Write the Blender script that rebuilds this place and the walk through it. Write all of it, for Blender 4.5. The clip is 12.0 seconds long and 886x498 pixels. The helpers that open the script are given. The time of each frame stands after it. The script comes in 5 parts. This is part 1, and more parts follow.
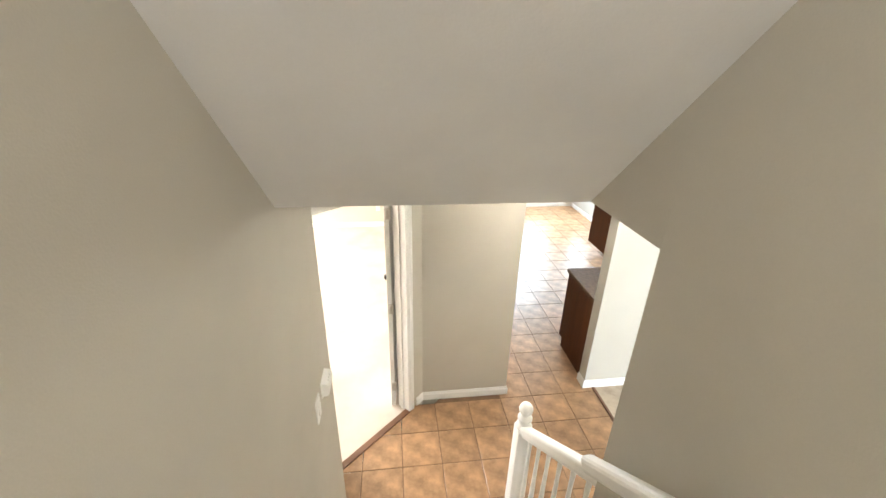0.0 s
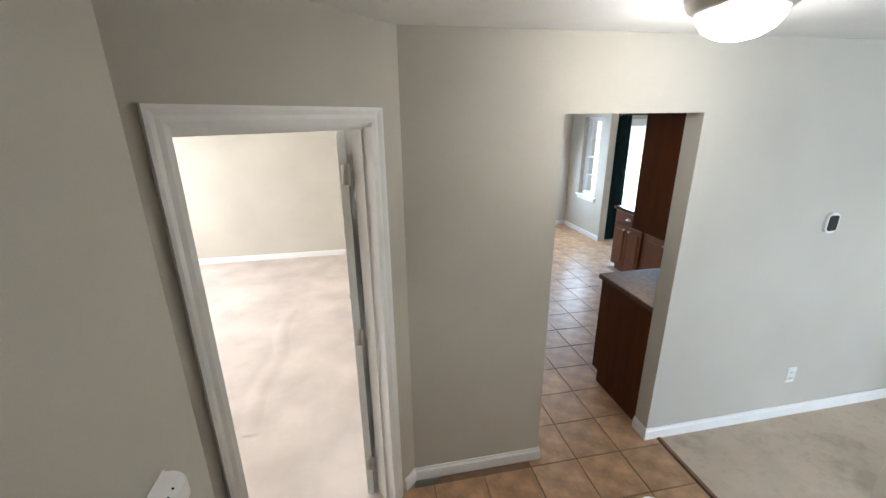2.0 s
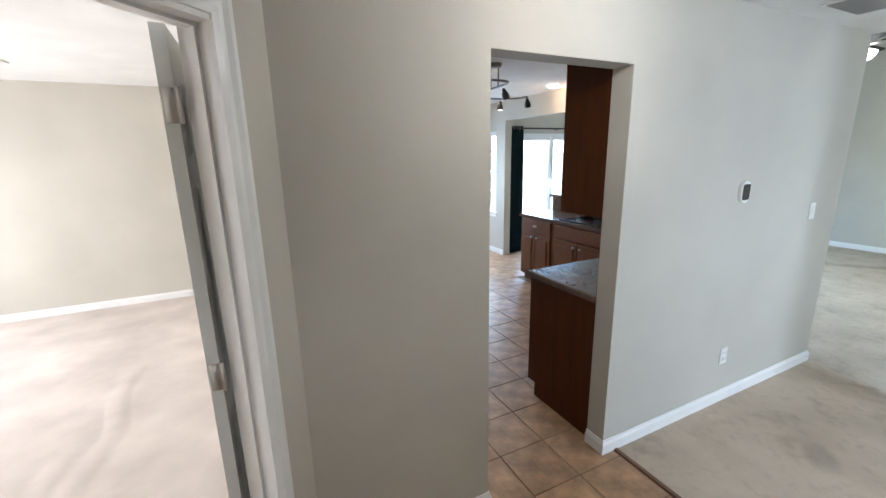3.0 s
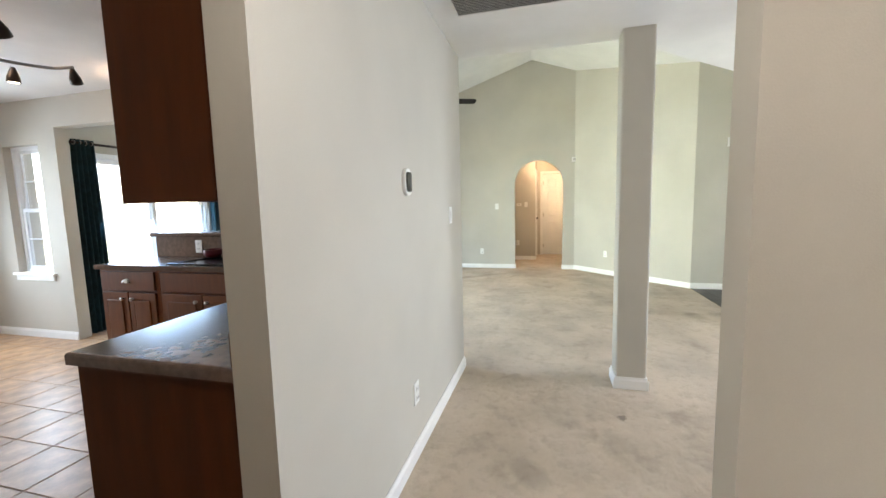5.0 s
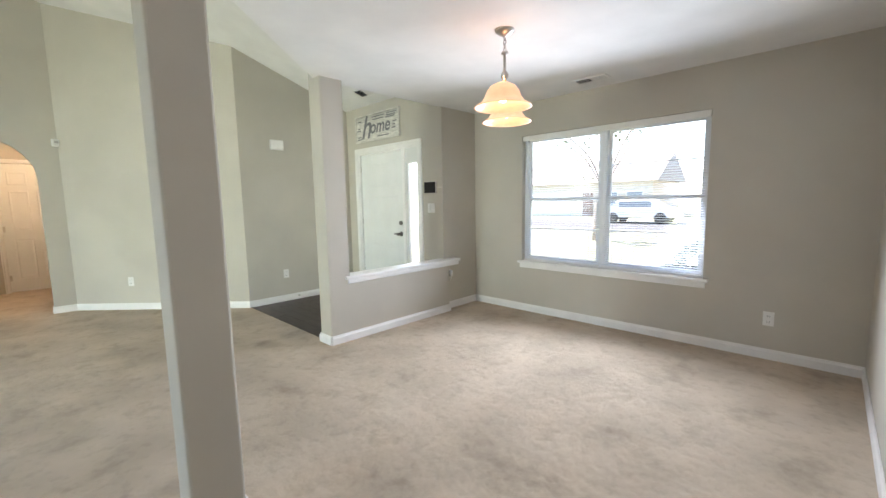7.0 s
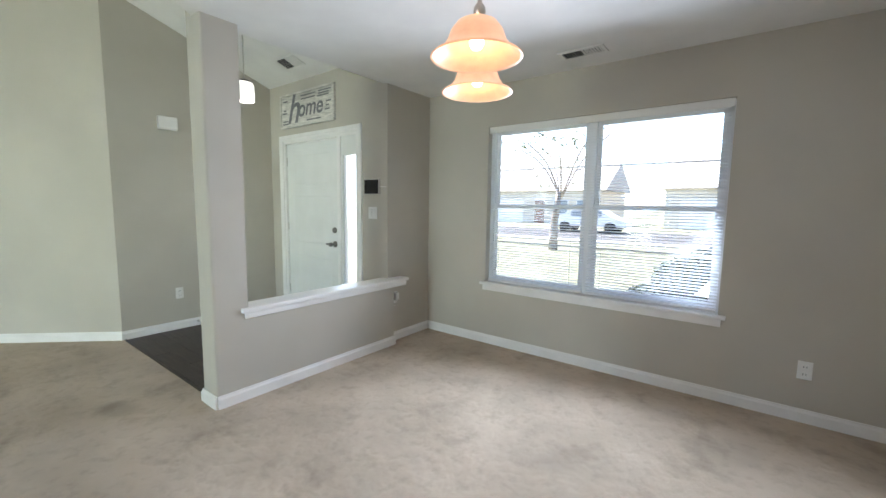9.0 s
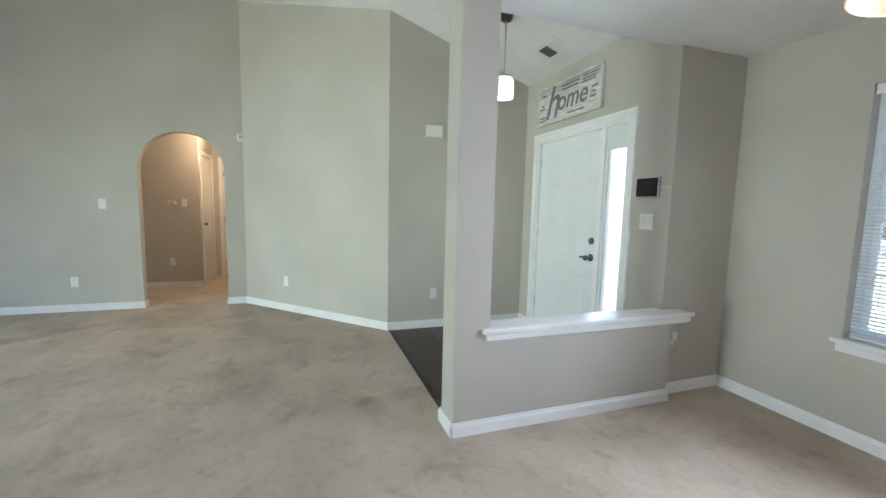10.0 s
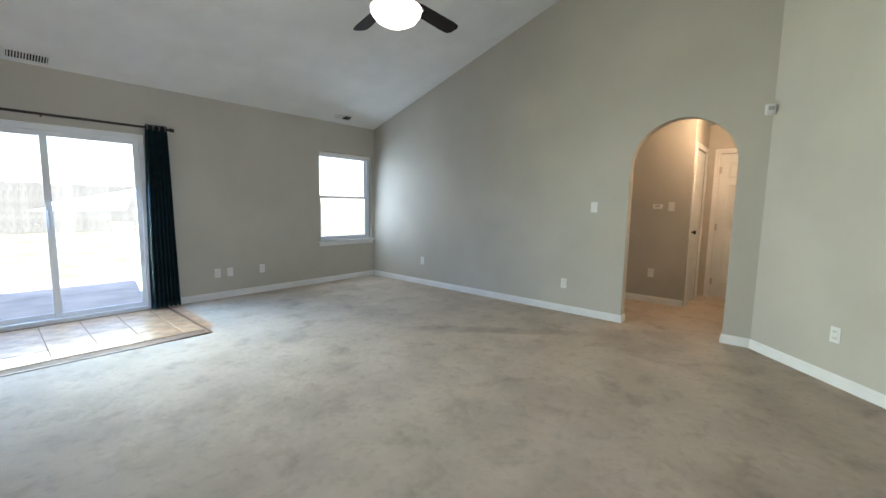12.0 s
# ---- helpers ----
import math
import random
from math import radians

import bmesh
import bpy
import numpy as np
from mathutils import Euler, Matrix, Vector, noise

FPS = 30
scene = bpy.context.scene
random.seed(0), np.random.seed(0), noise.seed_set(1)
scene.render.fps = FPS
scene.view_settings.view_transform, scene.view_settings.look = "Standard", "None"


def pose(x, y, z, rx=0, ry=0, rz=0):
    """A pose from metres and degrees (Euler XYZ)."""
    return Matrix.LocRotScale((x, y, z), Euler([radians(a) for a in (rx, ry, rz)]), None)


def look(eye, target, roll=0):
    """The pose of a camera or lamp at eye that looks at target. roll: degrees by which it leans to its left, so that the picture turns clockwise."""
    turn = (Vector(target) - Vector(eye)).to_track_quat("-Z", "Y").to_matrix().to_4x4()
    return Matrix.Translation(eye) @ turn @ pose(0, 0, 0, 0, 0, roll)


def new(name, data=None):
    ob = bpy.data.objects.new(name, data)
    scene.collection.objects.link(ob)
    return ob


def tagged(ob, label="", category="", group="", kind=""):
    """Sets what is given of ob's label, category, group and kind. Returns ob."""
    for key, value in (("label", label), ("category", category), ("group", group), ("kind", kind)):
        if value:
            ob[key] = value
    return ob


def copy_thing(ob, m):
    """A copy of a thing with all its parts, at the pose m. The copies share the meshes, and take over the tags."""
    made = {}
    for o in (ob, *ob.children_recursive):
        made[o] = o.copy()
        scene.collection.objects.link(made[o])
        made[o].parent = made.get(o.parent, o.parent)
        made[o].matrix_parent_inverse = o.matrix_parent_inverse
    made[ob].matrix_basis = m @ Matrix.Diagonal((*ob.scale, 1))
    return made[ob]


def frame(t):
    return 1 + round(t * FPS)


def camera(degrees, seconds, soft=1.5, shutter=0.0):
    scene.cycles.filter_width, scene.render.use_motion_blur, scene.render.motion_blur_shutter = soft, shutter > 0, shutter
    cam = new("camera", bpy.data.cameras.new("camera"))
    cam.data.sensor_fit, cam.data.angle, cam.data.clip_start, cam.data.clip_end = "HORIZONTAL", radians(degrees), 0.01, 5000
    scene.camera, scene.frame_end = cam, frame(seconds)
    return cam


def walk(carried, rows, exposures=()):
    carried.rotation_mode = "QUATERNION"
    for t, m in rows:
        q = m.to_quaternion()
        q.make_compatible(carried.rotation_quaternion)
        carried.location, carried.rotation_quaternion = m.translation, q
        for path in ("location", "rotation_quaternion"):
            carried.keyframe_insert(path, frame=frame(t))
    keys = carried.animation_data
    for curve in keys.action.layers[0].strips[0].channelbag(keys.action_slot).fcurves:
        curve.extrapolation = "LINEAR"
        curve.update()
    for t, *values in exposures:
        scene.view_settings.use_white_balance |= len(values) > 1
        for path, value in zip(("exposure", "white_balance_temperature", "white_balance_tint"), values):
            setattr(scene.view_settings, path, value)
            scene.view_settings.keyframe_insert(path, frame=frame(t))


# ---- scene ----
cam = camera(95.7, 12.0)
PATH = [
    (0, (-0.062, 0.263, 2.8), (0.173, 2.065, 1.963), 1.3),
    (0.5, (-0.058, 0.484, 2.621), (0.155, 2.293, 1.796), 0.2),
    (0.8, (-0.041, 0.615, 2.518), (0.173, 2.435, 1.716), 0.2),
    (1, (-0.04, 0.708, 2.435), (0.186, 2.542, 1.67), 0.0),
    (1.5, (-0.043, 0.927, 2.254), (0.232, 2.78, 1.552), -0.4),
    (2, (-0.037, 1.171, 2.066), (0.327, 3.036, 1.44), -0.6),
    (2.5, (-0.049, 1.421, 1.864), (0.49, 3.265, 1.309), -0.8),
    (2.7, (-0.027, 1.519, 1.798), (0.623, 3.341, 1.29), -1.1),
    (4.3, (0.437, 2.124, 1.326), (2.14, 3.143, 1.08), -1.2),
    (4.5, (0.526, 2.207, 1.319), (2.31, 3.08, 1.084), -1.4),
    (5, (0.868, 2.355, 1.32), (2.788, 2.869, 1.103), -1.4),
    (5.5, (1.24, 2.445, 1.297), (3.225, 2.579, 1.097), -1.0),
    (6, (1.593, 2.473, 1.308), (3.554, 2.128, 1.113), -1.0),
    (6.5, (1.899, 2.366, 1.304), (3.66, 1.441, 1.102), -0.8),
    (7, (2.111, 2.231, 1.316), (3.497, 0.807, 1.085), -1.0),
    (7.2, (2.182, 2.172, 1.32), (3.394, 0.598, 1.08), -0.5),
    (8.0, (2.407, 1.892, 1.333), (3.246, 0.093, 1.095), 0.1),
    (8.8, (2.633, 1.506, 1.34), (3.714, -0.161, 1.112), 0.7),
    (9, (2.769, 1.441, 1.325), (3.976, -0.139, 1.112), 0.8),
    (9.5, (3.037, 1.229, 1.331), (4.627, 0.034, 1.122), 1.2),
    (10, (3.349, 1.139, 1.329), (5.23, 0.496, 1.117), 1.3),
    (10.5, (3.688, 1.181, 1.341), (5.677, 1.191, 1.134), 1.2),
    (11, (3.985, 1.308, 1.32), (5.876, 1.93, 1.124), 1.5),
    (11.5, (4.284, 1.465, 1.277), (5.971, 2.52, 1.074), 1.6),
    (12, (4.535, 1.688, 1.271), (6.035, 2.992, 1.051), 0.9),
]
EXPOSURES = [(0.0, 4.2, 6800, 8), (0.8, 3.83, 6620, 8), (1.5, 3.35, 6100, 9), (2.0, 3.15, 6050, 9), (2.7, 3.07, 5800, 9), (4.5, 3.38, 6420, 13), (5.0, 3.21, 6650, 13), (5.5, 3.33, 6750, 15), (6.5, 2.72, 6450, 16), (7.2, 2.75, 6700, 14), (9.0, 2.43, 6300, 13), (10.0, 2.56, 6000, 12), (10.5, 2.74, 5980, 14), (11.0, 2.77, 6250, 14), (11.5, 2.41, 6500, 14), (12.0, 2.36, 6400, 14)]
walk(cam, [(t, look(eye, target, roll)) for t, eye, target, roll in PATH], EXPOSURES)

# ---- world and sun ----
world = bpy.data.worlds.new("world")
scene.world = world
world.use_nodes = True
wn = world.node_tree.nodes
sky = wn.new("ShaderNodeTexSky")
sky.sky_type = "NISHITA"
sky.sun_disc = False
SUN_ELEVATION, SUN_AZIMUTH = radians(58), radians(102)
sky.sun_elevation = SUN_ELEVATION
sky.sun_rotation = SUN_AZIMUTH
wn["Background"].inputs["Strength"].default_value = 0.15
world.node_tree.links.new(sky.outputs["Color"], wn["Background"].inputs["Color"])
sun = new("sun", bpy.data.lights.new("sun", "SUN"))
sun.data.energy = 5.0
sun.data.angle = radians(0.5)
sun.data.color = (1.0, 0.95, 0.87)
sun_way = Vector((math.sin(SUN_AZIMUTH) * math.cos(SUN_ELEVATION), math.cos(SUN_AZIMUTH) * math.cos(SUN_ELEVATION), math.sin(SUN_ELEVATION)))
sun.matrix_world = look(sun_way * 30, (0, 0, 0))


def lamp(name, place, watts, colour, radius=0.05):
    """A point lamp, mostly a bulb inside a light fitting."""
    ob = new(name, bpy.data.lights.new(name, "POINT"))
    ob.data.energy, ob.data.color, ob.data.shadow_soft_size = watts, colour, radius
    ob.location = place
    return ob


def skylight(name, place, target, width, height, watts, colour=(0.68, 0.84, 1.0), spread=180):
    """An area lamp for daylight, mostly the sky's light standing in a window's opening."""
    ob = new(name, bpy.data.lights.new(name, "AREA"))
    ob.data.shape, ob.data.size, ob.data.size_y, ob.data.energy = "RECTANGLE", width, height, watts
    ob.data.color = colour
    ob.data.spread = radians(spread)
    ob.matrix_world = look(place, target)
    return ob


skylight("patio_door_sky", (4.99, 7.13, 1.45), (5.3, 5.8, 0.10), 1.5, 0.85, 14, (0.36, 0.62, 1.0), 125)
skylight("patio_door_lawn", (4.99, 7.13, 0.62), (6.2, 4.0, 0.98), 1.5, 0.80, 9, (0.90, 1.0, 0.74), 80)
skylight("corner_window_sky", (8.42, 7.16, 1.36), (8.75, 5.2, 1.05), 0.82, 1.2, 3.5, (0.66, 0.84, 1.0))
skylight("dining_window_sky", (3.83, -1.74, 1.30), (3.45, 0.5, 1.0), 1.8, 1.2, 10.5, (0.74, 0.86, 1.0), 135)
# fill lamp that brightens the bedroom from an invented west opening
skylight("bedroom_fill_light", (-4.46, 5.55, 1.35), (-2.0, 4.6, 1.0), 2.0, 1.3, 26, (1.0, 0.96, 0.92))
skylight("nook_window_sky", (2.76, 8.24, 1.35), (2.95, 6.6, 0.75), 1.1, 1.3, 5.6, spread=150)
skylight("kitchen_window_sky", (3.76, 7.66, 1.37), (2.0, 7.66, 1.1), 0.5, 1.2, 3.2)
skylight("sidelight_sky", (6.02, -1.12, 1.0), (6.02, 0.5, 0.8), 0.16, 1.7, 0.95)
# added fill lamp, out of view, that brightens the stair from behind
skylight("stair_fill_light", (0.1, -1.20, 4.4), (0.1, 1.0, 2.8), 0.8, 0.8, 3.0, (1.0, 0.96, 0.88))
WHITE = (1.0, 0.96, 0.90)
lamp("hall_bulb", (1.20, 2.43, 2.25), 2.15, WHITE, 0.1)
lamp("fan_bulb", (6.75, 4.13, 2.69), 1.7, (1, 0.93, 0.85), 0.08)
lamp("entry_bulb", (6.55, -0.47, 2.33), 1.1, (1, 0.92, 0.82), 0.05)
lamp("passage_bulb", (10.15, 2.30, 2.34), 5.4, (1.0, 0.70, 0.43), 0.08)
for bx, by in ((2.36, 5.70), (3.60, 5.78)):
    lamp("downlight_bulb", (bx, by, 2.44), 0.68, (1.0, 0.66, 0.40), 0.03)
# extra lamp beside the stem, standing in for shade glow on the ceiling
lamp("pendant_ceiling_glow", (3.74, -0.03, 2.10), 0.15, (1.0, 0.42, 0.12), 0.04)
for bx, by in ((3.695, 0.025), (3.965, -0.40)):
    lamp("pendant_bulb", (bx, by, 1.975), 0.38, (1.0, 0.56, 0.27), 0.035)


# ---- materials ----
def mat(name, base, rough=0.6, metal=0.0, vary=0.06, scale=6.0, fine=180.0, bump=0.05, depth=0.002, spec=0.5, emit=None, strength=0.0, jitter=0.0, stretch=None, dark=None):
    m = bpy.data.materials.new(name)
    m.use_nodes = True
    nt = m.node_tree
    b = nt.nodes["Principled BSDF"]
    b.inputs["Roughness"].default_value = rough
    b.inputs["Metallic"].default_value = metal
    b.inputs["Specular IOR Level"].default_value = spec
    geo = nt.nodes.new("ShaderNodeTexCoord")
    vec = geo.outputs["Object"]
    if stretch:
        mp = nt.nodes.new("ShaderNodeMapping")
        mp.inputs["Scale"].default_value = stretch
        nt.links.new(vec, mp.inputs["Vector"])
        vec = mp.outputs["Vector"]
    big = nt.nodes.new("ShaderNodeTexNoise")
    big.inputs["Scale"].default_value = scale
    big.inputs["Detail"].default_value = 4
    small = nt.nodes.new("ShaderNodeTexNoise")
    small.inputs["Scale"].default_value = fine
    small.inputs["Detail"].default_value = 2
    nt.links.new(vec, big.inputs["Vector"])
    nt.links.new(vec, small.inputs["Vector"])
    ramp = nt.nodes.new("ShaderNodeValToRGB")
    lo = dark if dark else tuple(c * (1 - 2.2 * vary) for c in base)
    hi = tuple(min(1, c * (1 + 1.6 * vary)) for c in base)
    ramp.color_ramp.elements[0].position, ramp.color_ramp.elements[0].color = 0.34, (*lo, 1)
    ramp.color_ramp.elements[1].position, ramp.color_ramp.elements[1].color = 0.66, (*hi, 1)
    nt.links.new(big.outputs["Fac"], ramp.inputs["Fac"])
    hsv = nt.nodes.new("ShaderNodeHueSaturation")
    nt.links.new(ramp.outputs["Color"], hsv.inputs["Color"])
    add = nt.nodes.new("ShaderNodeMath")
    add.operation = "MULTIPLY_ADD"
    add.inputs[1].default_value = 2.0 * vary
    add.inputs[2].default_value = 1.0 - vary
    nt.links.new(small.outputs["Fac"], add.inputs[0])
    out = add.outputs[0]
    if jitter:
        info = nt.nodes.new("ShaderNodeObjectInfo")
        j = nt.nodes.new("ShaderNodeMath")
        j.operation = "MULTIPLY_ADD"
        j.inputs[1].default_value = 2 * jitter
        j.inputs[2].default_value = 1 - jitter
        nt.links.new(info.outputs["Random"], j.inputs[0])
        mul = nt.nodes.new("ShaderNodeMath")
        mul.operation = "MULTIPLY"
        nt.links.new(out, mul.inputs[0])
        nt.links.new(j.outputs[0], mul.inputs[1])
        out = mul.outputs[0]
    nt.links.new(out, hsv.inputs["Value"])
    nt.links.new(hsv.outputs["Color"], b.inputs["Base Color"])
    bp = nt.nodes.new("ShaderNodeBump")
    bp.inputs["Strength"].default_value = bump
    bp.inputs["Distance"].default_value = depth
    nt.links.new(small.outputs["Fac"], bp.inputs["Height"])
    nt.links.new(bp.outputs["Normal"], b.inputs["Normal"])
    if emit:
        b.inputs["Emission Color"].default_value = (*emit, 1)
        b.inputs["Emission Strength"].default_value = strength
    return m


def glass_mat(name, rough=0.0, tint=(1, 1, 1)):
    m = bpy.data.materials.new(name)
    m.use_nodes = True
    b = m.node_tree.nodes["Principled BSDF"]
    b.inputs["Base Color"].default_value = (*tint, 1)
    b.inputs["Transmission Weight"].default_value = 1.0
    b.inputs["Roughness"].default_value = rough
    b.inputs["IOR"].default_value = 1.45
    return m


PAINT = mat("greige wall paint", (0.50, 0.468, 0.405), 0.75, vary=0.03, scale=1.3, fine=260, bump=0.25, depth=0.0015)
CEIL = mat("white ceiling paint", (0.78, 0.77, 0.75), 0.9, vary=0.02, scale=3.0, fine=160, bump=0.22, depth=0.002)
TRIM = mat("white semi-gloss trim", (0.80, 0.79, 0.77), 0.35, vary=0.02, scale=5, fine=60, bump=0.05)
DOORWHITE = mat("white door paint", (0.74, 0.75, 0.73), 0.42, vary=0.02, scale=3, fine=90, bump=0.08)


# traffic marks and a ripple's painted shade on the carpet: x, y, half length, half width, turn, how dark
STAINS_AND_RIPPLE_SHADE = [(5.90, 0.77, 0.22, 0.13, 20, 0.22), (3.38, 1.94, 0.035, 0.03, 0, 0.5), (2.75, 2.45, 0.16, 0.10, 40, 0.22), (3.1, 2.0, 0.2, 0.12, 10, 0.15), (5.3, 2.2, 0.35, 0.2, 30, 0.14), (4.7, 0.5, 0.2, 0.15, 60, 0.12), (3.6, -0.5, 0.3, 0.2, 20, 0.10), (7.9, 3.9, 1.2, 0.16, -52, 0.22), (8.6, 2.7, 0.7, 0.5, 0, 0.16), (6.6, 1.6, 0.5, 0.3, 25, 0.12)]


def carpet_mat(name, base, dent_shade, stains=(), relief=0.6):
    """Cut-pile carpet: fine tufts, brushed dents with their shade in the colour, and broad traffic shading."""
    m = mat(name, base, 0.98, vary=0.06, scale=2.2, fine=300, bump=0.6, depth=0.005, spec=0.08)
    nt = m.node_tree
    b = nt.nodes["Principled BSDF"]
    hsv = [n for n in nt.nodes if n.bl_idname == "ShaderNodeHueSaturation"][0]
    bp = [n for n in nt.nodes if n.bl_idname == "ShaderNodeBump"][0]
    co = [n for n in nt.nodes if n.bl_idname == "ShaderNodeTexCoord"][0]
    dent = nt.nodes.new("ShaderNodeTexNoise")
    dent.inputs["Scale"].default_value = 3.6
    dent.inputs["Detail"].default_value = 5
    dent.inputs["Roughness"].default_value = 0.62
    dent.inputs["Distortion"].default_value = 0.15
    nt.links.new(co.outputs["Object"], dent.inputs["Vector"])
    ramp = nt.nodes.new("ShaderNodeValToRGB")
    ramp.color_ramp.elements[0].position, ramp.color_ramp.elements[0].color = 0.27, (1 - dent_shade, 1 - dent_shade * 1.05, 1 - dent_shade * 1.1, 1)
    ramp.color_ramp.elements[1].position, ramp.color_ramp.elements[1].color = 0.47, (1, 1, 1, 1)
    nt.links.new(dent.outputs["Fac"], ramp.inputs["Fac"])
    mix = nt.nodes.new("ShaderNodeMix")
    mix.data_type, mix.blend_type = "RGBA", "MULTIPLY"
    mix.inputs["Factor"].default_value = 1.0
    nt.links.new(hsv.outputs["Color"], mix.inputs[6])
    nt.links.new(ramp.outputs["Color"], mix.inputs[7])
    nt.links.new(mix.outputs[2], b.inputs["Base Color"])
    clump = nt.nodes.new("ShaderNodeTexNoise")
    clump.inputs["Scale"].default_value = 15
    clump.inputs["Detail"].default_value = 3
    nt.links.new(co.outputs["Object"], clump.inputs["Vector"])
    # darker colour in the hollows stands in for the dents' small shadows
    cr = nt.nodes.new("ShaderNodeValToRGB")
    cr.color_ramp.elements[0].position, cr.color_ramp.elements[0].color = 0.33, (1 - dent_shade * 0.38,) * 3 + (1,)
    cr.color_ramp.elements[1].position, cr.color_ramp.elements[1].color = 0.46, (1, 1, 1, 1)
    nt.links.new(clump.outputs["Fac"], cr.inputs["Fac"])
    mix2 = nt.nodes.new("ShaderNodeMix")
    mix2.data_type, mix2.blend_type = "RGBA", "MULTIPLY"
    mix2.inputs["Factor"].default_value = 1.0
    nt.links.new(mix.outputs[2], mix2.inputs[6])
    nt.links.new(cr.outputs["Color"], mix2.inputs[7])
    out = mix2.outputs[2]
    warp = nt.nodes.new("ShaderNodeVectorMath")
    warp.operation = "MULTIPLY_ADD"
    nt.links.new(dent.outputs["Color"], warp.inputs[0])
    warp.inputs[1].default_value = (0.22, 0.22, 0)
    nt.links.new(co.outputs["Object"], warp.inputs[2])
    # each mark darkens the colour; the long one is a carpet ripple's shade
    for x, y, sx, sy, turn, amount in stains:
        mp = nt.nodes.new("ShaderNodeMapping")
        mp.vector_type = "TEXTURE"
        mp.inputs["Location"].default_value = (x + 0.11, y + 0.11, 0)
        mp.inputs["Rotation"].default_value = (0, 0, radians(turn))
        mp.inputs["Scale"].default_value = (sx, sy, 1)
        nt.links.new(warp.outputs[0], mp.inputs["Vector"])
        ln = nt.nodes.new("ShaderNodeVectorMath")
        ln.operation = "LENGTH"
        nt.links.new(mp.outputs["Vector"], ln.inputs[0])
        sr = nt.nodes.new("ShaderNodeMapRange")
        sr.interpolation_type = "SMOOTHSTEP"
        sr.inputs["From Min"].default_value, sr.inputs["From Max"].default_value = 0.35, 1.0
        sr.inputs["To Min"].default_value, sr.inputs["To Max"].default_value = 1 - amount, 1.0
        nt.links.new(ln.outputs["Value"], sr.inputs["Value"])
        mx = nt.nodes.new("ShaderNodeMix")
        mx.data_type, mx.blend_type = "RGBA", "MULTIPLY"
        mx.inputs["Factor"].default_value = 1.0
        nt.links.new(out, mx.inputs[6])
        nt.links.new(sr.outputs["Result"], mx.inputs[7])
        out = mx.outputs[2]
    nt.links.new(out, b.inputs["Base Color"])
    b2 = nt.nodes.new("ShaderNodeBump")
    b2.inputs["Strength"].default_value = relief * 0.6
    b2.inputs["Distance"].default_value = 0.03
    nt.links.new(dent.outputs["Fac"], b2.inputs["Height"])
    b3 = nt.nodes.new("ShaderNodeBump")
    b3.inputs["Strength"].default_value = relief
    b3.inputs["Distance"].default_value = 0.013
    nt.links.new(clump.outputs["Fac"], b3.inputs["Height"])
    nt.links.new(b2.outputs["Normal"], b3.inputs["Normal"])
    nt.links.new(b3.outputs["Normal"], bp.inputs["Normal"])
    return m


CARPET = carpet_mat("beige cut-pile carpet", (0.52, 0.435, 0.345), 0.24, STAINS_AND_RIPPLE_SHADE)
CARPETPALE = carpet_mat("pale bedroom carpet", (0.62, 0.545, 0.49), 0.04, (), 0.15)
TILE = mat("brown ceramic tile", (0.41, 0.243, 0.134), 0.34, vary=0.15, scale=9, fine=60, bump=0.12, depth=0.002, jitter=0.10)
GROUT = mat("brown grout", (0.20, 0.122, 0.074), 0.9, vary=0.08)
DARKWOOD = mat("dark laminate planks", (0.045, 0.03, 0.024), 0.4, vary=0.2, scale=5, fine=40, bump=0.1, jitter=0.15, stretch=(1, 8, 8))
STRIP = mat("brown transition strip", (0.16, 0.075, 0.04), 0.45, vary=0.1)
CHERRY = mat("cherry cabinet wood", (0.15, 0.044, 0.009), 0.42, vary=0.07, scale=4, fine=30, bump=0.08, stretch=(8, 8, 1))
CHERRYDARK = mat("dark cherry panel", (0.074, 0.019, 0.003), 0.5, vary=0.07, scale=3, fine=30, bump=0.06, spec=0.18, stretch=(7, 7, 1))
COUNTER = mat("brown speckled laminate counter", (0.14, 0.088, 0.062), 0.18, vary=0.08, scale=30, fine=220, bump=0.02)
CHROME = mat("brushed nickel", (0.55, 0.53, 0.50), 0.28, 1.0, vary=0.03, bump=0.02)
BRONZE = mat("dark bronze metal", (0.06, 0.05, 0.045), 0.4, 0.8, vary=0.05, bump=0.02)
BLACK = mat("black plastic", (0.012, 0.012, 0.013), 0.25, vary=0.02)
PLASTIC = mat("white plastic", (0.78, 0.77, 0.74), 0.4, vary=0.01, bump=0.0)
VINYL = mat("white vinyl window frame", (0.80, 0.81, 0.82), 0.4, vary=0.01, bump=0.0)
CURTAIN = mat("dark teal curtain cloth", (0.012, 0.05, 0.06), 0.85, vary=0.12, scale=20, fine=400, bump=0.3)
BLADE = mat("black-brown fan blade", (0.012, 0.009, 0.008), 0.6, spec=0.2, vary=0.15, scale=6, bump=0.05, stretch=(1, 8, 8))
GLASS = glass_mat("window glass")
OPAL = mat("lit opal glass", (0.85, 0.85, 0.83), 0.35, vary=0.01, bump=0.0, emit=(1.0, 0.95, 0.88), strength=0.8)
OPALDIM = mat("softly lit opal glass", (0.85, 0.85, 0.83), 0.35, vary=0.01, bump=0.0, emit=(1.0, 0.95, 0.88), strength=0.22)
AMBER = mat("lit amber alabaster glass", (0.84, 0.46, 0.27), 0.35, vary=0.06, scale=14, bump=0.0, emit=(1.0, 0.52, 0.29), strength=0.13)
FROST = glass_mat("frosted glass", 0.35)
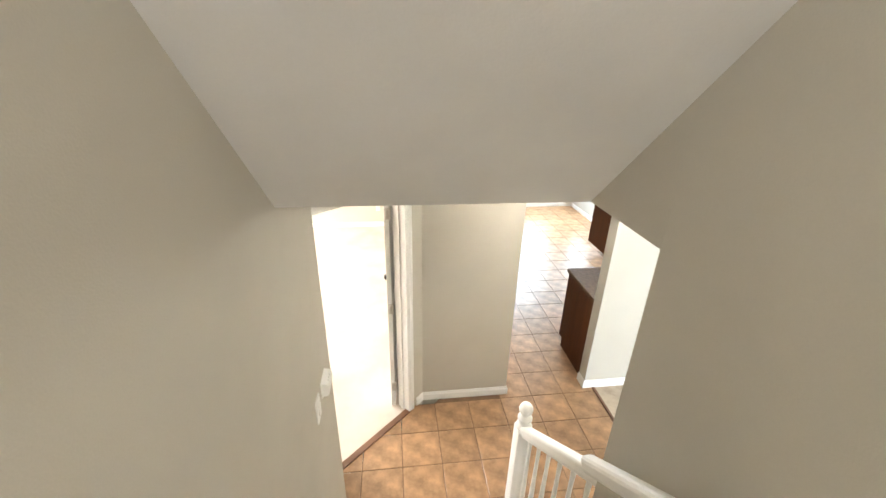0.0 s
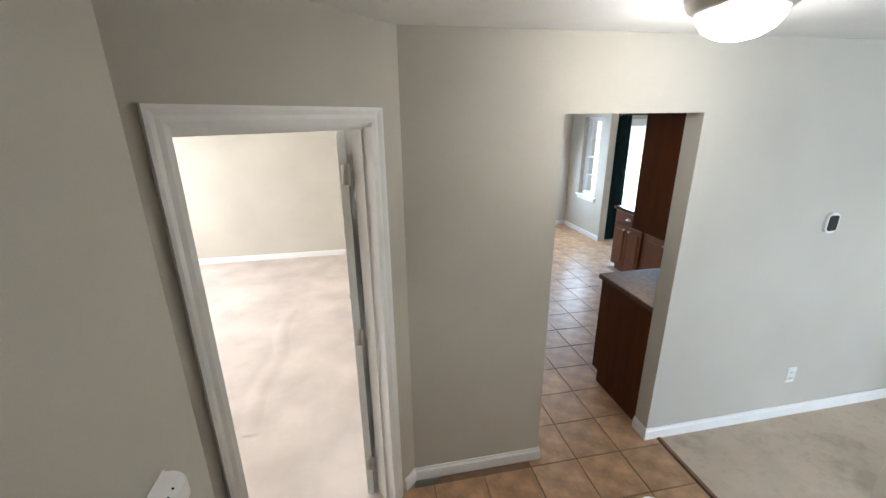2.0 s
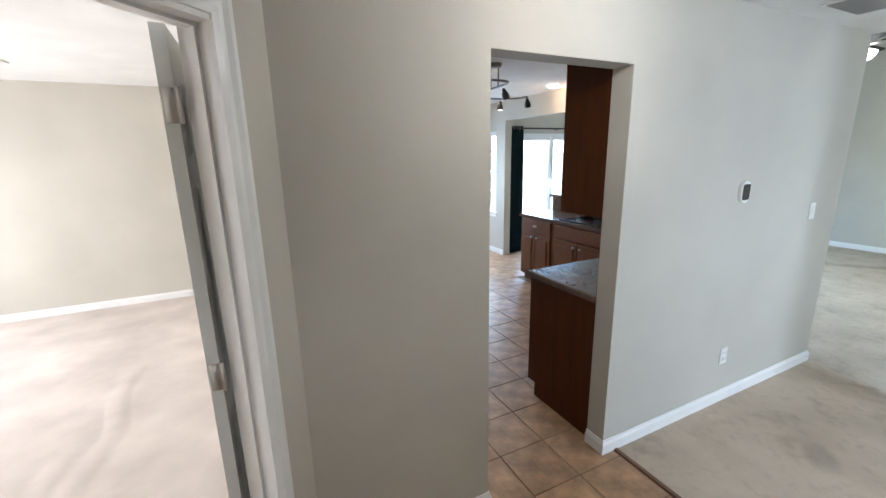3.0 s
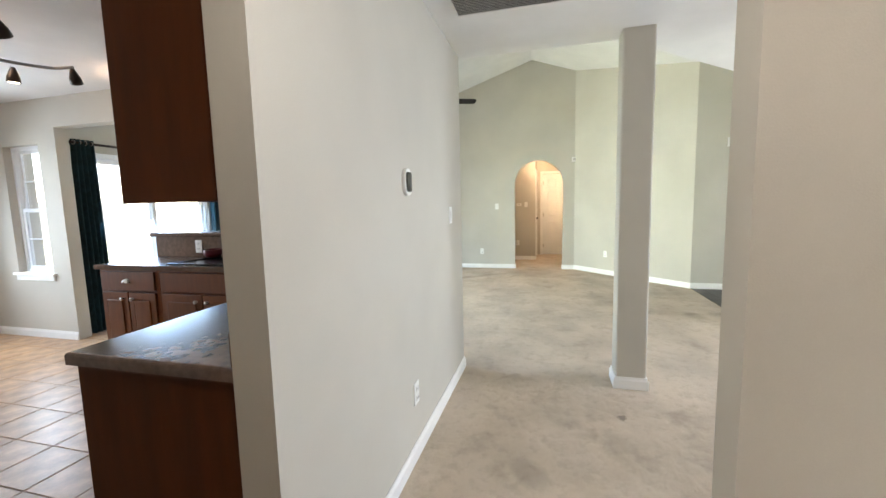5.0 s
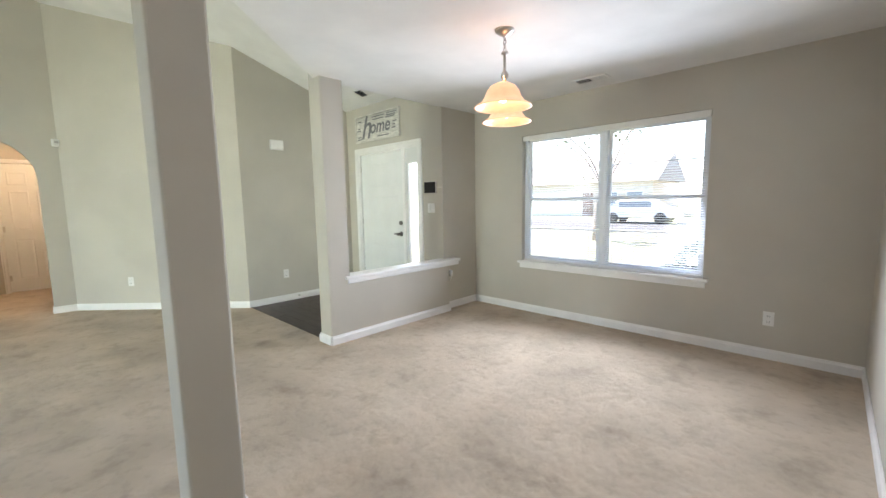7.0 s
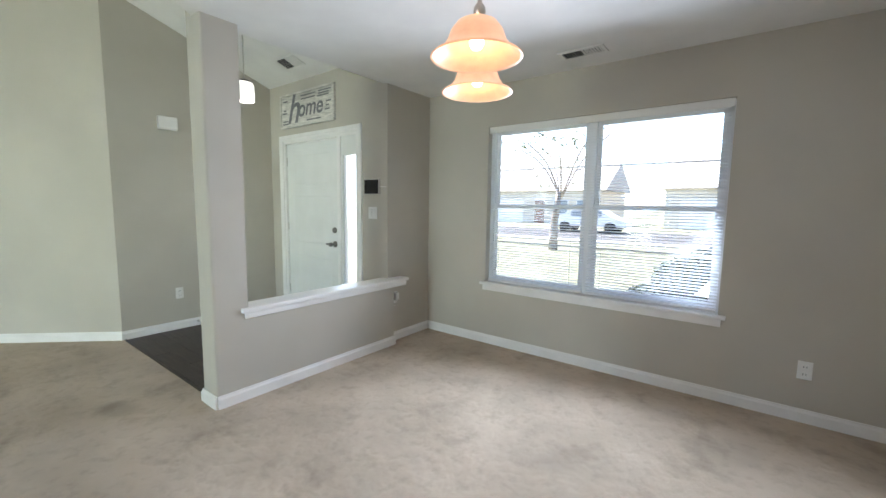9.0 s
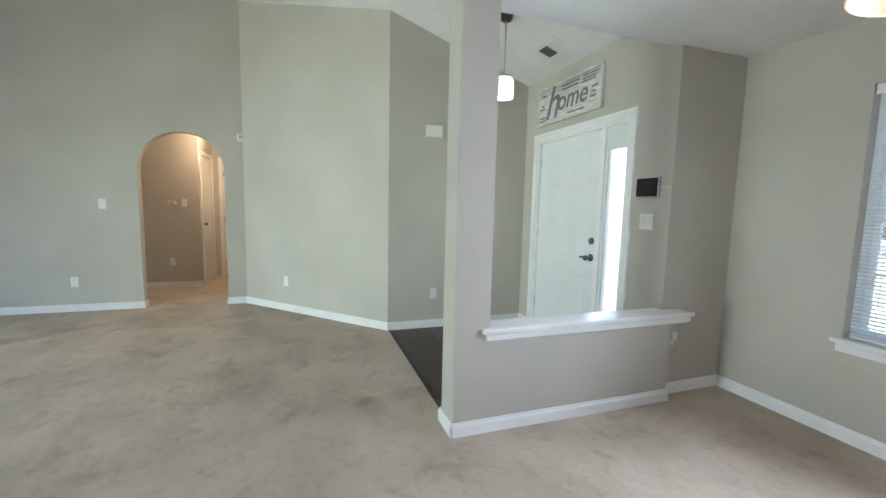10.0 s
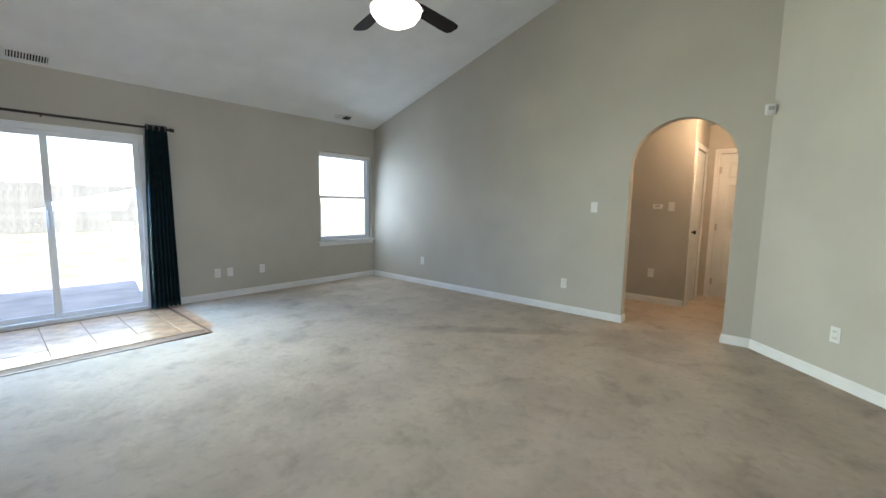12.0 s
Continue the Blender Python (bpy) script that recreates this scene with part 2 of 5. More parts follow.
BULB = mat("lit bulb", (0.9, 0.9, 0.88), 0.4, vary=0.0, bump=0.0, emit=(1.0, 0.85, 0.65), strength=2.0)
GRASS = mat("lawn grass", (0.17, 0.175, 0.11), 0.9, vary=0.2, scale=1.2, fine=40, bump=0.6, depth=0.03)
CONCRETE = mat("pale concrete", (0.42, 0.40, 0.37), 0.85, vary=0.08, scale=2, fine=90, bump=0.2)
ASPHALT = mat("asphalt", (0.055, 0.055, 0.058), 0.9, vary=0.1, scale=3, fine=120, bump=0.3)
FENCE = mat("weathered fence wood", (0.36, 0.34, 0.30), 0.85, vary=0.08, scale=4, fine=40, bump=0.3, jitter=0.08, stretch=(6, 6, 1))
LEAF = mat("green leaves", (0.10, 0.12, 0.055), 0.6, vary=0.25, scale=6, fine=30)
SHRUBLEAF = mat("dark shrub leaves", (0.09, 0.115, 0.10), 0.9, spec=0.1, vary=0.15, scale=6, fine=30)
DARKNICKEL = mat("dark nickel", (0.20, 0.19, 0.18), 0.32, 1.0, vary=0.03, bump=0.02)
AUTOGLASS = mat("dark car and house glass", (0.20, 0.24, 0.28), 0.3, vary=0.02, bump=0.0)
BARK = mat("grey brown bark", (0.30, 0.26, 0.23), 0.9, vary=0.2, scale=9, fine=50, bump=0.6, depth=0.01)
BRICK = mat("far house siding", (0.60, 0.55, 0.48), 0.85, vary=0.06, scale=3)
ROOF = mat("grey shingle roof", (0.36, 0.345, 0.33), 0.9, vary=0.12, scale=8)


# ---- mesh helpers ----
def box(bm, x0, y0, z0, x1, y1, z1, m=None):
    """Adds an axis-aligned block to bm, moved by m."""
    vs = [bm.verts.new(v) for v in ((x0, y0, z0), (x1, y0, z0), (x1, y1, z0), (x0, y1, z0), (x0, y0, z1), (x1, y0, z1), (x1, y1, z1), (x0, y1, z1))]
    if m is not None:
        for v in vs:
            v.co = m @ v.co
    for f in ((3, 2, 1, 0), (4, 5, 6, 7), (0, 1, 5, 4), (1, 2, 6, 5), (2, 3, 7, 6), (3, 0, 4, 7)):
        bm.faces.new([vs[i] for i in f])
    return vs


def block(x0, y0, z0, x1, y1, z1, bevel=0.0, m=None, segments=2):
    bm = bmesh.new()
    box(bm, x0, y0, z0, x1, y1, z1, m)
    if bevel:
        bmesh.ops.bevel(bm, geom=bm.edges[:], offset=bevel, segments=segments, affect="EDGES", profile=0.5)
    return bm


def lathe(profile, steps=32, m=None, bm=None):
    """Turns (radius, z) pairs about z."""
    bm = bm or bmesh.new()
    rings = []
    for r, z in profile:
        if r < 1e-5:
            rings.append([bm.verts.new((0, 0, z))])
        else:
            rings.append([bm.verts.new((r * math.cos(2 * math.pi * k / steps), r * math.sin(2 * math.pi * k / steps), z)) for k in range(steps)])
    for a, b in zip(rings, rings[1:]):
        for k in range(steps):
            p, q = k, (k + 1) % steps
            if len(a) == 1 and len(b) > 1:
                bm.faces.new((a[0], b[q], b[p]))
            elif len(b) == 1 and len(a) > 1:
                bm.faces.new((a[p], a[q], b[0]))
            elif len(a) > 1:
                bm.faces.new((a[p], a[q], b[q], b[p]))
    for f in bm.faces:
        f.smooth = True
    if m is not None:
        bmesh.ops.transform(bm, matrix=m, verts=[v for r in rings for v in r])
    return bm


def tube(points, radius, steps=10):
    """A round bar through points."""
    bm = bmesh.new()
    pts = [Vector(p) for p in points]
    rings = []
    for i, p in enumerate(pts):
        d = (pts[min(i + 1, len(pts) - 1)] - pts[max(i - 1, 0)]).normalized()
        up = Vector((0, 0, 1)) if abs(d.z) < 0.9 else Vector((1, 0, 0))
        a = d.cross(up).normalized()
        b = d.cross(a)
        rings.append([bm.verts.new(p + radius * (a * math.cos(2 * math.pi * k / steps) + b * math.sin(2 * math.pi * k / steps))) for k in range(steps)])
    for r0, r1 in zip(rings, rings[1:]):
        for k in range(steps):
            bm.faces.new((r0[k], r0[(k + 1) % steps], r1[(k + 1) % steps], r1[k]))
    bm.faces.new(rings[0])
    bm.faces.new(rings[-1])
    for f in bm.faces:
        f.smooth = len(f.verts) == 4
    return bm


def prism(points, z0, z1):
    """A slab with the plan outline points; z0 and z1 are heights or functions of x, y."""
    bm = bmesh.new()
    lo = [bm.verts.new((x, y, z0(x, y) if callable(z0) else z0)) for x, y in points]
    hi = [bm.verts.new((x, y, z1(x, y) if callable(z1) else z1)) for x, y in points]
    n = len(points)
    bm.faces.new(lo[::-1])
    bm.faces.new(hi)
    for k in range(n):
        bm.faces.new((lo[k], lo[(k + 1) % n], hi[(k + 1) % n], hi[k]))
    return bm


def part(name, bm, material, parent=None, label="", m=None):
    """Links a bmesh as one mesh object, under a thing or a part."""
    bmesh.ops.recalc_face_normals(bm, faces=bm.faces[:])
    me = bpy.data.meshes.new(name)
    bm.to_mesh(me)
    bm.free()
    me.materials.append(material)
    ob = new(name, me)
    if m is not None:
        ob.matrix_basis = m
    if parent is not None:
        ob.parent = parent
    if label:
        ob["label"] = label
    return ob


def thing(name, label, category, group="", m=None, kind=""):
    ob = new(name)
    ob.empty_display_size = 0.1
    if m is not None:
        ob.matrix_basis = m
    return tagged(ob, label, category, group, kind)


def setting(name, bm, material, label, category):
    return tagged(part(name, bm, material), label, category, kind="structure")


def wall(name, p0, p1, thick, z0, z1, holes=(), label="greige painted drywall", top=None, breaks=()):
    """A wall whose seen face runs from p0 to p1, with its thickness to the right of that way, cut by holes (s0, s1, z0, z1)."""
    p0, p1 = Vector(p0), Vector(p1)
    d = (p1 - p0).normalized()
    n = Vector((d.y, -d.x)) * thick
    length = (p1 - p0).length
    ss = sorted({0.0, length, *breaks, *(h[0] for h in holes), *(h[1] for h in holes)})
    zs = sorted({z0, z1, *(h[2] for h in holes), *(h[3] for h in holes)})
    ss = [s for s in ss if -1e-6 <= s <= length + 1e-6]
    bm = bmesh.new()
    verts = {}

    def vert(i, j, side):
        if (i, j, side) not in verts:
            p = p0 + d * ss[i] + n * side
            z = top(ss[i]) if top and j == len(zs) - 1 else zs[j]
            verts[i, j, side] = bm.verts.new((p.x, p.y, z))
        return verts[i, j, side]

    def solid(i, j):
        if not (0 <= i < len(ss) - 1 and 0 <= j < len(zs) - 1):
            return False
        s, z = (ss[i] + ss[i + 1]) / 2, (zs[j] + zs[j + 1]) / 2
        return not any(a < s < b and c < z < e for a, b, c, e in holes)

    for i in range(len(ss) - 1):
        for j in range(len(zs) - 1):
            if not solid(i, j):
                continue
            bm.faces.new([vert(i, j, 0), vert(i + 1, j, 0), vert(i + 1, j + 1, 0), vert(i, j + 1, 0)])
            bm.faces.new([vert(i, j, 1), vert(i, j + 1, 1), vert(i + 1, j + 1, 1), vert(i + 1, j, 1)])
            if not solid(i - 1, j):
                bm.faces.new([vert(i, j, 0), vert(i, j + 1, 0), vert(i, j + 1, 1), vert(i, j, 1)])
            if not solid(i + 1, j):
                bm.faces.new([vert(i + 1, j, 0), vert(i + 1, j, 1), vert(i + 1, j + 1, 1), vert(i + 1, j + 1, 0)])
            if not solid(i, j - 1):
                bm.faces.new([vert(i, j, 0), vert(i, j, 1), vert(i + 1, j, 1), vert(i + 1, j, 0)])
            if not solid(i, j + 1):
                bm.faces.new([vert(i, j + 1, 0), vert(i + 1, j + 1, 0), vert(i + 1, j + 1, 1), vert(i, j + 1, 1)])
    return setting(name, bm, PAINT, label, "wall")


def baseboard(points, height=0.085, thick=0.014):
    """A moulded white baseboard along points, with the wall on its right."""
    pts = [Vector(p) for p in points]
    prof = [(0.001, 0.0), (thick, 0.0), (thick, height * 0.72), (thick * 0.55, height * 0.86), (thick * 0.45, height), (0.001, height)]
    bm = bmesh.new()
    rings = []
    for i, p in enumerate(pts):
        dirs = []
        if i > 0:
            dirs.append((p - pts[i - 1]).normalized())
        if i < len(pts) - 1:
            dirs.append((pts[i + 1] - p).normalized())
        norms = [Vector((-q.y, q.x)) for q in dirs]
        nn = sum(norms, Vector((0, 0))).normalized()
        k = 1.0 / max(0.35, nn.dot(norms[0]))
        rings.append([bm.verts.new((p.x + nn.x * o * k, p.y + nn.y * o * k, z)) for o, z in prof])
    for a, b in zip(rings, rings[1:]):
        for q in range(len(prof)):
            bm.faces.new((a[q], b[q], b[(q + 1) % len(prof)], a[(q + 1) % len(prof)]))
    bm.faces.new(rings[0])
    bm.faces.new(rings[-1])
    return setting("baseboard", bm, TRIM, "white painted moulded baseboard along the wall", "baseboard")


# ---- plan ----
HALL_Z, NORTH_Y, SOUTH_Y, ARCH_X, ENTRY_X, LIVING_N = 2.43, 3.03, -1.857, 9.107, 7.475, 7.295
RIDGE_Y, RIDGE_Z = 2.70, 4.05


def vault(x, y):
    """Height of the living room's gabled ceiling."""
    return RIDGE_Z - (0.329 * (y - RIDGE_Y) if y > RIDGE_Y else 0.345 * (RIDGE_Y - y))


# floors
setting("floor_carpet", prism([(1.795, 3.03), (1.795, 1.0), (1.795, -1.97), (5.6, -1.97), (5.6, 0.31), (7.6, 0.31), (9.2, 1.75), (11.3, 1.75), (11.3, 0.8), (13.0, 0.8), (13.0, 7.4), (5.92, 7.4), (5.92, 5.86), (3.9, 5.86), (3.9, 3.03)], -0.12, 0.0), CARPET, "worn beige cut-pile carpet with traffic stains and a ripple's painted shade", "carpet")
grout = setting("floor_tile_bed", prism([(-1.2, 1.7), (1.79, 1.7), (1.79, 3.03), (1.79, 3.2), (3.9, 3.2), (3.9, 5.86), (5.915, 5.86), (5.915, 7.4), (3.95, 7.4), (3.95, 8.6), (-0.5, 8.6), (-0.5, 3.2), (0.5, 3.2)], -0.12, -0.006), GROUT, "brown grout bed under square ceramic tiles", "floor")
entry_floor = setting("floor_entry", prism([(5.5, -1.3), (7.5, -1.3), (7.5, 0.31), (5.5, 0.31)], -0.12, -0.008), DARKWOOD, "dark wood laminate entry floor", "floor")
setting("floor_bedroom", prism([(-6, 2.0), (-0.92, 2.0), (0.15, 3.06), (0.15, 3.15), (0.15, 7.5), (-6, 7.5)], -0.12, 0.002), CARPETPALE, "pale bedroom carpet with loose wrinkles", "carpet")

for pts in ([(-0.93, 3.6), (-0.97, 4.1), (-0.88, 4.6), (-0.98, 5.1), (-0.92, 5.5)], [(-1.15, 4.05), (-1.08, 4.45)], [(-1.35, 3.5), (-1.28, 3.9), (-1.33, 4.2)]):
    wb = bmesh.new()
    rows = [[wb.verts.new((x + o, y, z)) for o, z in ((-0.10, 0.0), (-0.03, 0.010), (0.02, 0.008), (0.08, 0.0))] for x, y in pts]
    for a, b in zip(rows, rows[1:]):
        for k in range(3):
            wb.faces.new((a[k], a[k + 1], b[k + 1], b[k])).smooth = True
    part("wrinkle", wb, CARPETPALE, bpy.data.objects["floor_bedroom"])

# walls of the stair and the hall
wall("wall_stair_left", (-0.415, 1.94), (-0.415, -1.5), 0.12, -0.1, 5.2)
wall("wall_stair_left_return", (-1.05, 1.94), (-0.416, 1.94), 0.11, -0.1, HALL_Z)
wall("wall_stair_right", (0.575, -1.5), (0.575, 1.075), 0.115, -0.1, 5.2)
wall("wall_stair_upper", (0.575, 1.0755), (0.575, 1.448), 0.113, HALL_Z - 0.027, 5.2)
# the hole is made up, unseen, to go with the stair's fill lamp
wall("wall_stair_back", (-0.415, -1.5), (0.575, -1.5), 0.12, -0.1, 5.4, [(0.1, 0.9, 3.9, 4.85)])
DOOR_D = Vector((1.18, 1.125)).normalized()
wall("wall_bedroom_door", (-1.03, 1.915), (0.15, 3.04), -0.115, -0.1, HALL_Z + 0.1, [(0.69, 1.427, -0.1, 2.045)])
wall("wall_hall_north", (0.10, 3.03), (3.97, 3.03), -0.12, -0.1, HALL_Z + 0.1, [(0.82, 1.593, -0.1, 2.074)])
wall("wall_dining_west", (1.87, SOUTH_Y), (1.87, 1.985), -0.115, -0.1, HALL_Z + 0.1)
wall("wall_hall_nook", (0.69, 1.06), (1.755, 1.06), 0.1, -0.1, HALL_Z + 0.1)

# walls of the dining room and the entry
wall("wall_dining_south", (1.80, SOUTH_Y), (5.60, SOUTH_Y), 0.16, -0.1, HALL_Z + 0.1, [(1.10, 2.97, 0.60, 2.06)])
wall("wall_dining_east", (5.485, SOUTH_Y), (5.485, -1.245), 0.115, -0.1, HALL_Z + 0.1)
wall("wall_front_door", (5.60, -1.245), (7.60, -1.245), 0.16, -0.1, vault(0, -1.245) + 0.1, [(0.29, 1.61, -0.1, 2.05)])
wall("wall_entry_east", (ENTRY_X, -1.245), (ENTRY_X, 0.334), 0.12, -0.1, 4.3, top=lambda s: vault(0, -1.245 + s) + 0.06)
wall("wall_diagonal", (ENTRY_X, 0.334), (ARCH_X, 1.894), 0.12, -0.1, 4.3, top=lambda s: vault(0, 0.334 + s * 0.691) + 0.06)
wall("half_wall", (5.40, -1.245), (5.40, 0.14), 0.12, -0.1, 0.555, label="greige painted half wall between dining room and entry")

# arched wall, with the arch cut through it
arch = wall("wall_arch", (ARCH_X, 1.894), (ARCH_X, LIVING_N + 0.12), 0.12, -0.1, 4.3, [(0.217, 1.147, -0.1, 2.157)], top=lambda s: vault(0, 1.894 + s) + 0.06, breaks=(RIDGE_Y - 1.894,))
bm = bmesh.new()
bm.from_mesh(arch.data)
AY, AR, ASPRING = 2.576, 0.465, 1.69
for k in range(20):
    a0, a1 = math.pi * k / 20, math.pi * (k + 1) / 20
    q = [(AY - AR * math.cos(a), ASPRING + AR * math.sin(a)) for a in (a0, a1)]
    lo = [bm.verts.new((x, y, z)) for x in (ARCH_X, ARCH_X + 0.12) for y, z in q]
    hi = [bm.verts.new((x, y, 2.157)) for x in (ARCH_X, ARCH_X + 0.12) for y, z in q]
    bm.faces.new((lo[0], lo[1], hi[1], hi[0]))
    bm.faces.new((lo[3], lo[2], hi[2], hi[3]))
    bm.faces.new((lo[1], lo[0], lo[2], lo[3]))
bmesh.ops.remove_doubles(bm, verts=bm.verts[:], dist=0.0005)
bmesh.ops.recalc_face_normals(bm, faces=bm.faces[:])
bm.to_mesh(arch.data)
bm.free()

# north wall of the living room, west side over the kitchen bar, kitchen and bedroom
wall("wall_living_north", (ARCH_X + 0.1, LIVING_N), (3.94, LIVING_N), 0.16, -0.1, 2.6, [(0.16, 1.177, 0.66, 2.07), (3.407, 5.03, -0.1, 2.0)])
wall("wall_living_west", (3.97, 3.15), (3.97, 7.30), -0.12, -0.1, 4.3, [(0.45, 2.82, 1.09, 2.19), (2.82, 4.0, -0.1, 2.19)], top=lambda s: vault(0, 3.15 + s) + 0.06)
wall("wall_kitchen_east", (3.85, 8.36), (3.85, 7.30), -0.25, -0.1, 2.6, [(0.428, 0.958, 0.70, 2.04)])
wall("wall_kitchen_north", (3.85, 8.36), (-0.6, 8.36), 0.16, -0.1, 2.6, [(0.51, 1.66, 0.60, 2.08)])
wall("wall_kitchen_west", (0.15, 8.36), (0.15, 3.15), 0.12, -0.1, 2.6)
wall("wall_bedroom_north", (0.03, 7.42), (-4.6, 7.42), 0.16, -0.1, 2.6, [(2.95, 4.25, 0.72, 2.08)])
# this opening is invented and out of view, made for the bedroom's fill lamp
wall("wall_bedroom_west", (-4.6, 7.42), (-4.6, 1.9), 0.16, -0.1, 2.6, [(0.82, 2.92, 0.62, 2.08)])
wall("wall_bedroom_south", (-4.6, 1.9), (-1.05, 1.9), 0.1, -0.1, 2.6)

# passage behind the arch
wall("wall_passage_back", (10.42, 4.6), (10.42, 2.68), -0.12, -0.1, 2.6)
wall("wall_passage_north", (10.54, 2.68), (11.4, 2.68), -0.12, -0.1, 2.6, [(0.01, 0.71, -0.1, 2.04)])
wall("wall_passage_end", (11.4, 2.85), (11.4, 1.0), -0.12, -0.1, 2.6, [(0.32, 1.08, -0.1, 2.04)])
wall("wall_passage_south", (9.2, 1.9), (11.5, 1.9), 0.12, -0.1, 2.6)
wall("wall_room_beyond", (12.6, 3.6), (12.6, 0.9), -0.1, -0.1, 2.6)
wall("wall_room_beyond_side", (12.6, 0.95), (11.4, 0.95), -0.1, -0.1, 2.6)
wall("wall_passage_far", (10.42, 4.6), (9.2, 4.6), 0.12, -0.1, 2.6)

# columns
setting("column_1", block(3.815, 1.70, -0.05, 4.0, 1.90, HALL_Z + 0.05, 0.012), PAINT, "square greige painted drywall column", "column")
bm = block(5.40, 0.14, -0.05, 5.60, 0.36, HALL_Z + 0.3)
bmesh.ops.bevel(bm, geom=[e for e in bm.edges if abs(e.verts[0].co.z - e.verts[1].co.z) > 1 and not (e.verts[0].co.x < 5.5 and e.verts[0].co.y < 0.2)], offset=0.012, segments=3, affect="EDGES", profile=0.5)
setting("column_2", bm, PAINT, "square greige painted column ending the half wall", "column")

# ceilings
setting("ceiling_flat", prism([(-1.2, 1.42), (0.69, 1.42), (0.69, 0.9), (1.8, 0.9), (1.8, -2.0), (5.5, -2.0), (5.5, 0.30), (3.94, 1.85), (3.94, 3.1), (-1.2, 3.1)], HALL_Z, HALL_Z + 0.1), CEIL, "flat white textured ceiling over hall and dining room", "ceiling")
setting("ceiling_edge", prism([(5.5, -1.3), (5.53, -1.3), (5.53, 0.34), (4.02, 1.89), (4.02, 3.15), (3.94, 3.15), (3.94, 1.85), (5.5, 0.30)], HALL_Z + 0.002, lambda x, y: vault(x, y) + 0.05), CEIL, "white painted face rising from flat to vaulted ceiling", "ceiling")
setting("ceiling_vault_north", prism([(3.85, RIDGE_Y), (9.25, RIDGE_Y), (9.25, 7.45), (3.85, 7.45)], vault, lambda x, y: vault(x, y) + 0.1), CEIL, "sloped white textured vaulted ceiling", "ceiling")
setting("ceiling_vault_south", prism([(3.85, 1.6), (5.45, -1.4), (7.7, -1.4), (9.25, 1.0), (9.25, RIDGE_Y), (3.85, RIDGE_Y)], vault, lambda x, y: vault(x, y) + 0.1), CEIL, "sloped white textured vaulted ceiling", "ceiling")
setting("ceiling_stair", prism([(-0.5, -1.6), (0.69, -1.6), (0.69, 1.45), (-0.5, 1.45)], lambda x, y: HALL_Z + (1.42 - y) * 0.95, lambda x, y: HALL_Z + 0.1 + (1.42 - y) * 0.95), CEIL, "sloped ceiling over the stair", "ceiling")
setting("ceiling_kitchen", prism([(0, 3.1), (3.95, 3.1), (3.95, 8.7), (0, 8.7)], 2.48, 2.58), CEIL, "flat white kitchen ceiling", "ceiling")
setting("ceiling_bedroom", prism([(-4.8, 1.8), (-1.1, 1.8), (0.08, 3.05), (0.08, 7.6), (-4.8, 7.6)], 2.5, 2.6), CEIL, "flat white bedroom ceiling", "ceiling")
setting("ceiling_passage", prism([(9.2, 0.8), (12.7, 0.8), (12.7, 4.7), (9.2, 4.7)], 2.44, 2.54), CEIL, "flat white passage ceiling", "ceiling")
# flat slab out of view that only blocks sun and sky from above
setting("roof", prism([(-5.2, -2.5), (12.2, -2.5), (12.2, 9.2), (-5.2, 9.2)], 5.3, 5.4), ROOF, "flat unseen roof slab over the house, keeps sky out", "roof")

# steps
bm = bmesh.new()
for k in range(1, 14):
    box(bm, -0.415, 1.78 - 0.235 * k, 0.19 * (k - 1) - (0.05 if k == 1 else 0), 0.575, 1.78 - 0.235 * (k - 1), 0.19 * k)
setting("stair", bm, CARPET, "beige carpeted stair flight", "stair")

# outside
setting("ground", prism([(-400, -400), (400, -400), (400, 400), (-400, 400)], -0.5, -0.16), GRASS, "mown lawn round the house", "lawn")

# ---- openings: windows, doors, trim ----
def window_unit(name, m, w, h, units=1, muntin=True, label="white vinyl single-hung window", sill=True):
    """A vinyl window set in its hole: x along the wall, y outward, z up from the hole's lower corner."""
    win = thing(name, label, "window", m=m, kind="structure")
    uw = w / units
    for u in range(units):
        x0, x1 = u * uw, (u + 1) * uw
        fr = bmesh.new()
        f = 0.035
        for a in ((x0, 0.07, 0, x0 + f, 0.14, h), (x1 - f, 0.07, 0, x1, 0.14, h), (x0 + f, 0.07, 0, x1 - f, 0.14, f), (x0 + f, 0.07, h - f, x1 - f, 0.14, h)):
            box(fr, *a)
        part("window_frame", fr, VINYL, win)
        for sash, (za, zb, y) in (("lower_sash", (f, h / 2 + 0.02, 0.085)), ("upper_sash", (h / 2 - 0.02, h - f, 0.112))):
            sb = bmesh.new()
            g = 0.032
            for a in ((x0 + f, y, za, x0 + f + g, y + 0.022, zb), (x1 - f - g, y, za, x1 - f, y + 0.022, zb), (x0 + f + g, y, za, x1 - f - g, y + 0.022, za + g), (x0 + f + g, y, zb - g, x1 - f - g, y + 0.022, zb)):
                box(sb, *a)
            if muntin:
                zm = (za + zb) / 2
                box(sb, x0 + f + g, y + 0.006, zm - 0.006, x1 - f - g, y + 0.016, zm + 0.006)
            so = part(sash, sb, VINYL, win)
            pane = part("pane", block(x0 + f + g, y + 0.009, za + g, x1 - f - g, y + 0.013, zb - g), GLASS, so)
            pane.visible_shadow = False
    if sill:
        part("window_sill", block(-0.045, -0.035, -0.022, w + 0.045, 0.07, 0.006, 0.006), TRIM, win)
        part("apron", block(-0.02, -0.016, -0.075, w + 0.02, -0.002, -0.0225, 0.004), TRIM, win)
    return win


